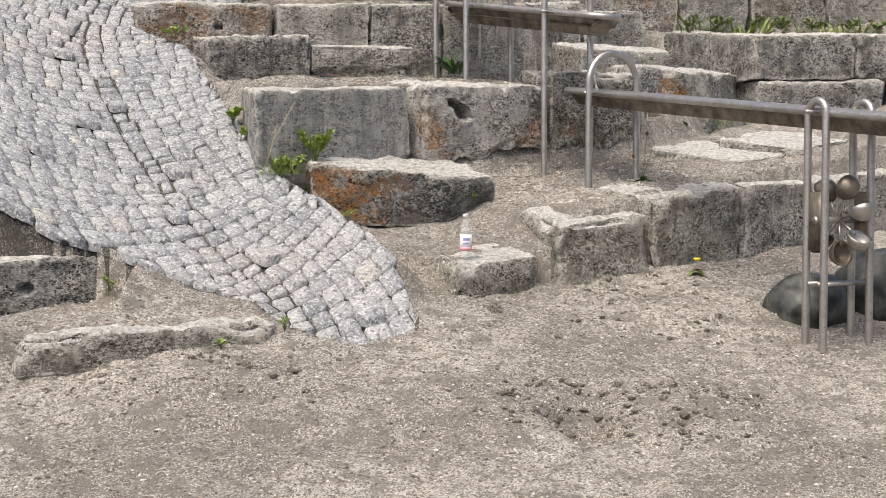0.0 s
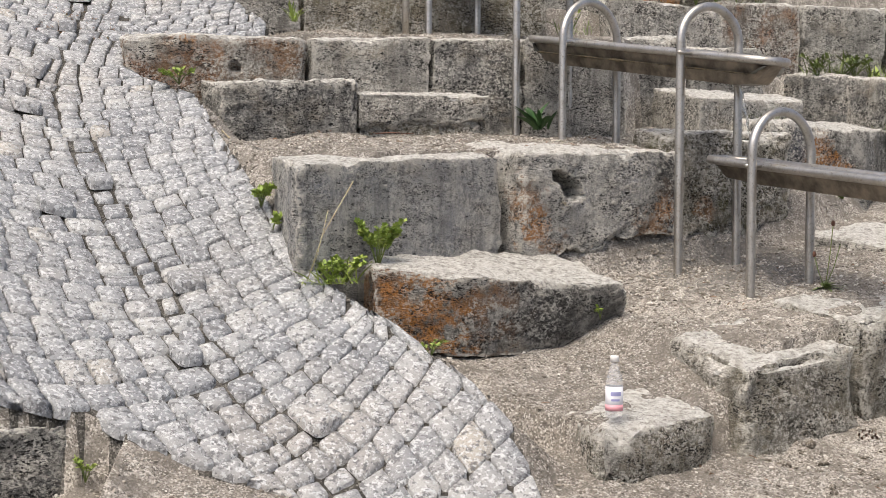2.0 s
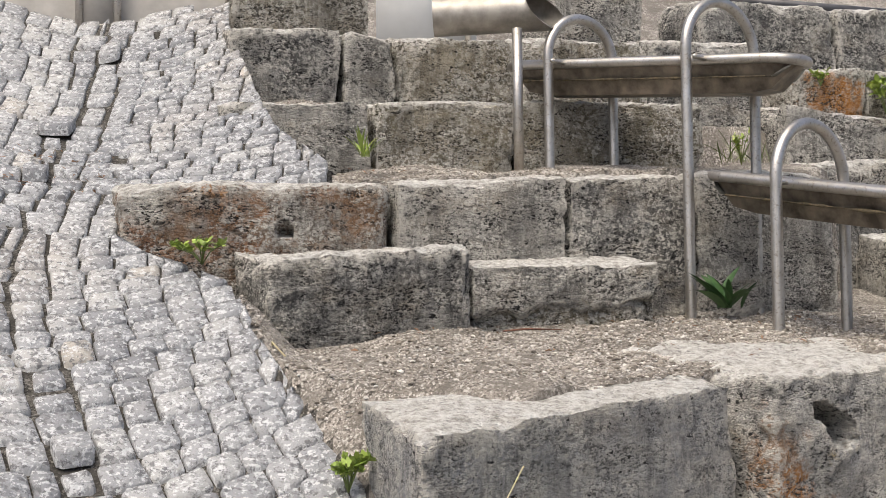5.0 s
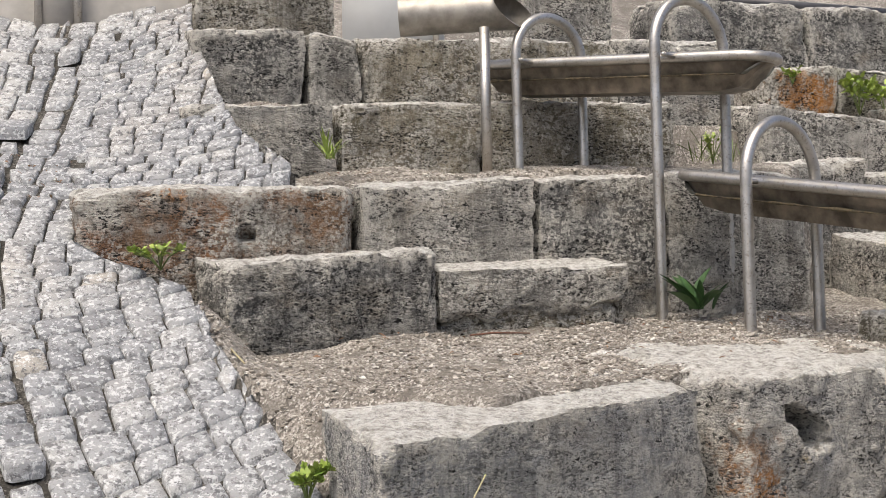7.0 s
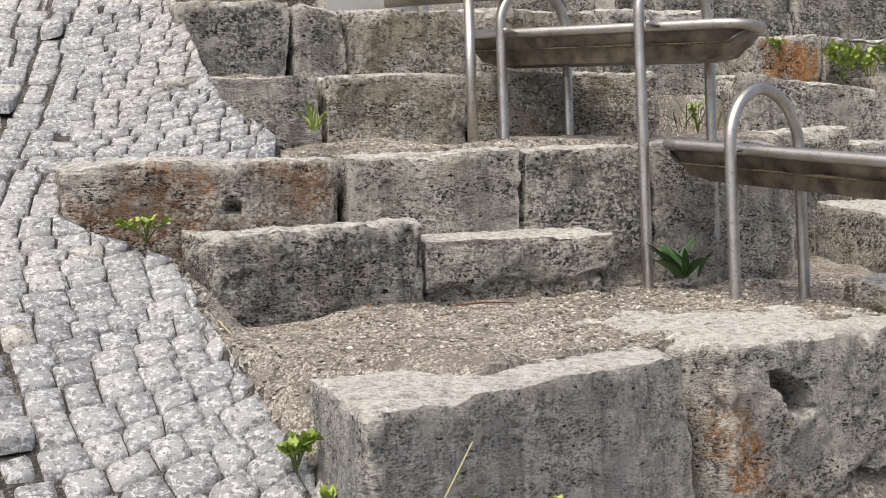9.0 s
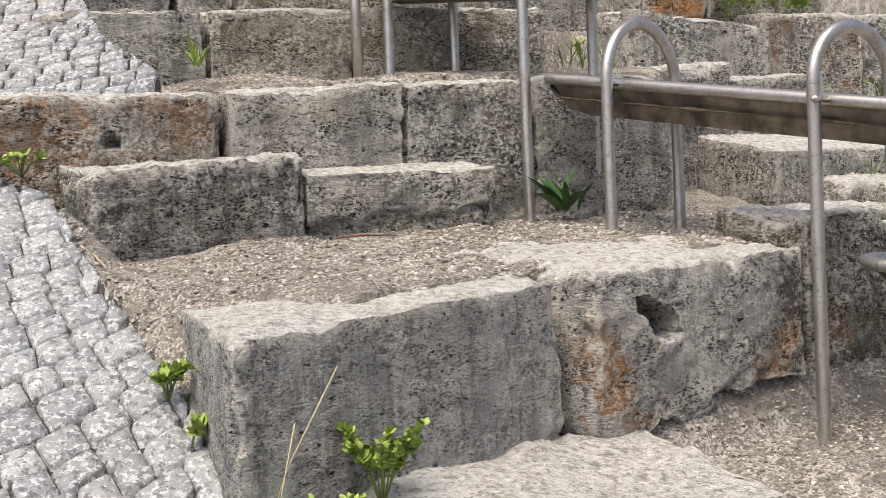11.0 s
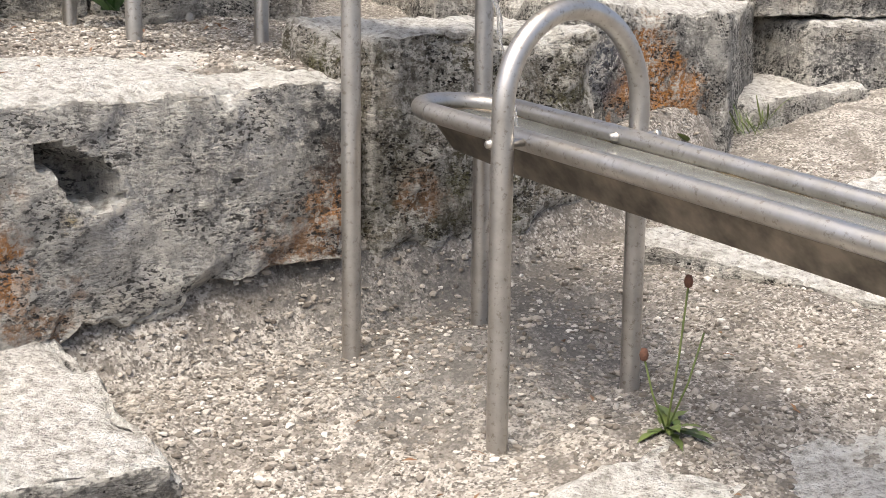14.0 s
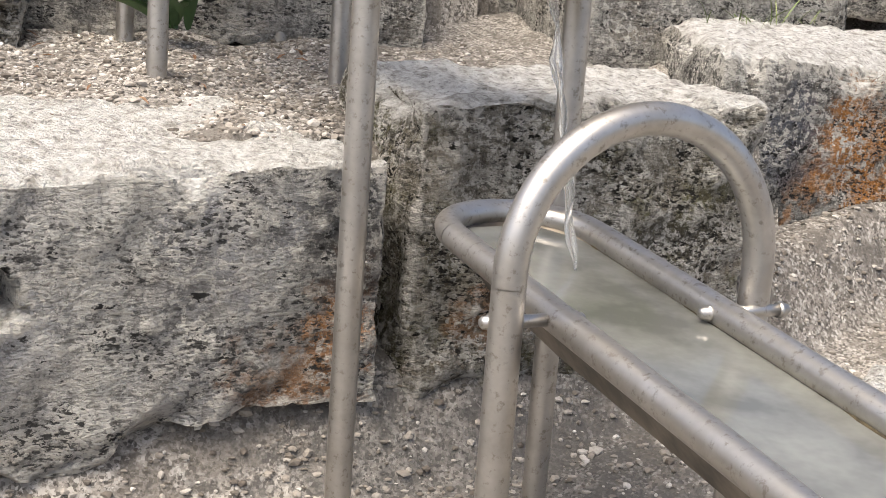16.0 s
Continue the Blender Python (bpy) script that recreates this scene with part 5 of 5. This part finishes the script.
def in_fan(x, y):
    """The bay of narrow setts above the long course, beside the gully."""
    return y > 8.98 - 0.12 * (x + 2.2) and x > bend(y, GULLY_Y, GULLY_X) + 0.2


SETT_FACES = [(i, (i + 1) % 8, 24) for i in range(8)] + [(o + i, o + 8 + i, o + 8 + (i + 1) % 8, o + (i + 1) % 8) for o in (0, 8) for i in range(8)]
setts = []
for course in range(int(arc[-1] / PITCH_S)):
    w0 = -2.9 + sett_rng.uniform(0, PITCH_W)
    sl0 = 0.0
    while w0 < 2.4:
        w1 = w0 + PITCH_W * sett_rng.uniform(0.82, 1.22)
        sl1 = sett_rng.normal(0, 0.007)
        if w0 < -0.001 and w1 > -0.05:
            w1, sl1 = 0.0, sett_rng.normal(0, 0.012)
        if 0 < course_line(course, np.array([w0]))[0] < arc[-1] - 0.1:
            c, ring = sett(course, w0, w1, sl0, sl1)
            inside = on_chute(ring[:, 0], ring[:, 1])
            if inside.sum() >= 3 and c[0] > -3.7 and not in_fan(c[0], c[1]):
                ring[:, 0] = np.minimum(ring[:, 0], chute_right(ring[:, 1]) + 0.004)
                ring[:, 1] = np.maximum(ring[:, 1], chute_front(ring[:, 0]) - 0.004)
                setts.append((ring.mean(0), ring, w0))
        w0, sl0 = w1, sl1

fan_slope = 0.18
for course in range(26):
    x0 = -2.6 + sett_rng.uniform(0, 0.1)
    while x0 < -1.2:
        x1 = x0 + sett_rng.uniform(0.085, 0.13)
        q = np.array([(x0, 0.0), (x1, 0.0), (x1, 1.0), (x0, 1.0)])
        flow = np.stack([q[:, 0] * 2.2, (course + q[:, 1]) * 0.16, np.zeros(4)], 1)
        yy = 8.9 + (course + q[:, 1]) * 0.055 + fan_slope * (q[:, 0] + 2.2) + 0.05 * grain(flow, 5)
        q = np.stack([q[:, 0] + 0.012 * sett_rng.normal(0, 1, 4) * 0.4, yy], 1)
        c = q.mean(0)
        q = c + (q - c) * (0.93, 0.82)
        ring = []
        for n in range(4):
            cut = sett_rng.uniform(0.06, 0.16)
            ring += [q[n] + (q[n - 1] - q[n]) * cut, q[n] + (q[(n + 1) % 4] - q[n]) * cut]
        ring = np.array(ring)
        if in_fan(c[0], c[1]) and on_chute(ring[:, 0], ring[:, 1]).sum() >= 3:
            ring[:, 0] = np.minimum(ring[:, 0], chute_right(ring[:, 1]) + 0.004)
            setts.append((ring.mean(0), ring, 1.0))
        x0 = x1

paving = thing("pavement", (-1.3, 6.6, 1.0), "steep sunken chute paved with grey granite setts, some loose", "paving")
paving["kind"] = "structure"
home = np.array((-1.3, 6.6, 1.0))
setts.sort(key=lambda q: q[0][1] + 0.45 * abs(q[0][0] + 1.3))
far = []
centres = np.array([q[0] for q in setts])
LOOSE = [(-2.0, 7.86), (-2.05, 7.5), (-2.44, 8.24), (-1.52, 7.24), (-1.44, 6.86), (-0.885, 6.71), (-0.31, 6.39), (-2.59, 9.1), (-2.55, 9.53), (-2.6, 8.61), (-2.49, 9.97), (-2.15, 6.95)]
loose = {int(np.argmin(((centres - p) ** 2).sum(1))) for p in LOOSE}
for i, (c, ring, wv) in enumerate(setts):
    lift = sett_rng.normal(0, 0.0026) - 0.003 * math.exp(-(wv / 0.08) ** 2)
    tilt = sett_rng.normal(0, 0.035, 2)
    if i in loose:
        lift += sett_rng.uniform(0.032, 0.044)
        tilt = tilt + np.array([sett_rng.normal(0, 0.08), sett_rng.uniform(-0.3, -0.1)])
        ring = c + (ring - c) * 1.2
    verts = []
    for k, drop in ((0.92, 0.0), (1.0, -0.009), (0.98, -0.05)):
        r = c + (ring - c) * k
        z = ramp_height(r[:, 0], r[:, 1]) + lift + (r - c) @ tilt + drop + sett_rng.uniform(-0.003, 0.003, 8) * (drop > -0.05)
        verts.append(np.stack([r[:, 0], r[:, 1], z], 1))
    top = ramp_height(c[0], c[1]) + lift + 0.003
    verts = np.concatenate(verts + [np.array([[c[0], c[1], float(top)]])])
    if i < 300:
        base = np.array([c[0], c[1], float(top) - 0.06])
        ob = part("sett", mesh("sett", verts - base, SETT_FACES, granite_single), None, paving)
        ob.location = base - home
    else:
        far.append((verts - home, SETT_FACES))
rest = new("sett_field", mesh("sett_field", *join(*far), granite_field))
rest.parent = paving
rest["kind"] = "stuff"

# ---------------------------------------------------------------- dead leaves and twigs
lg = np.random.RandomState(33)
bits = []
for x0, x1, y0, y1, n in ((-2.7, -2.3, 9.0, 9.3, 45), (-1.6, 0.6, 8.5, 9.6, 60), (-0.2, 1.4, 6.0, 7.2, 24), (0.6, 1.8, 7.7, 8.7, 18), (0.2, 1.0, 11.1, 11.5, 160)):
    for k in range(n):
        x, y = lg.uniform(x0, x1), lg.uniform(y0, y1)
        if x1 < -2:
            z = float(ramp_height(np.float64(x), np.float64(y))) + 0.01
        else:
            z = land_at(x, y) + 0.02
        a, ln, wd = lg.uniform(0, 6.28), lg.uniform(0.012, 0.034), lg.uniform(0.004, 0.011)
        d, e = np.array([math.cos(a), math.sin(a), lg.normal(0, 0.35)]), np.array([-math.sin(a), math.cos(a), lg.normal(0, 0.35)])
        c = np.array([x, y, z])
        up = np.array([0, 0, 0.0012])
        ring = [c - d * ln / 2, c + e * wd / 2 + (0, 0, 0.003), c + d * ln / 2, c - e * wd / 2 + (0, 0, 0.003)]
        bits.append((np.array(ring + [p + up for p in ring]), [(3, 2, 1, 0), (4, 5, 6, 7), (0, 1, 5, 4), (1, 2, 6, 5), (2, 3, 7, 6), (3, 0, 4, 7)]))
debris = new("leaf_litter", mesh("leaf_litter", *join(*bits), litter, False))
tagged(debris, "brown dead leaves and chaff on gravel and paving", "leaf litter", kind="stuff")
twig = thing("twig", (-0.75, 8.86, 2.375), "thin dark twig lying on the gravel", "twig")
part("stem", tube([(-0.1, -0.03, 0), (-0.02, 0.0, 0.006), (0.1, 0.01, 0.002)], [0.003, 0.004, 0.002], 6), cone_brown, twig)
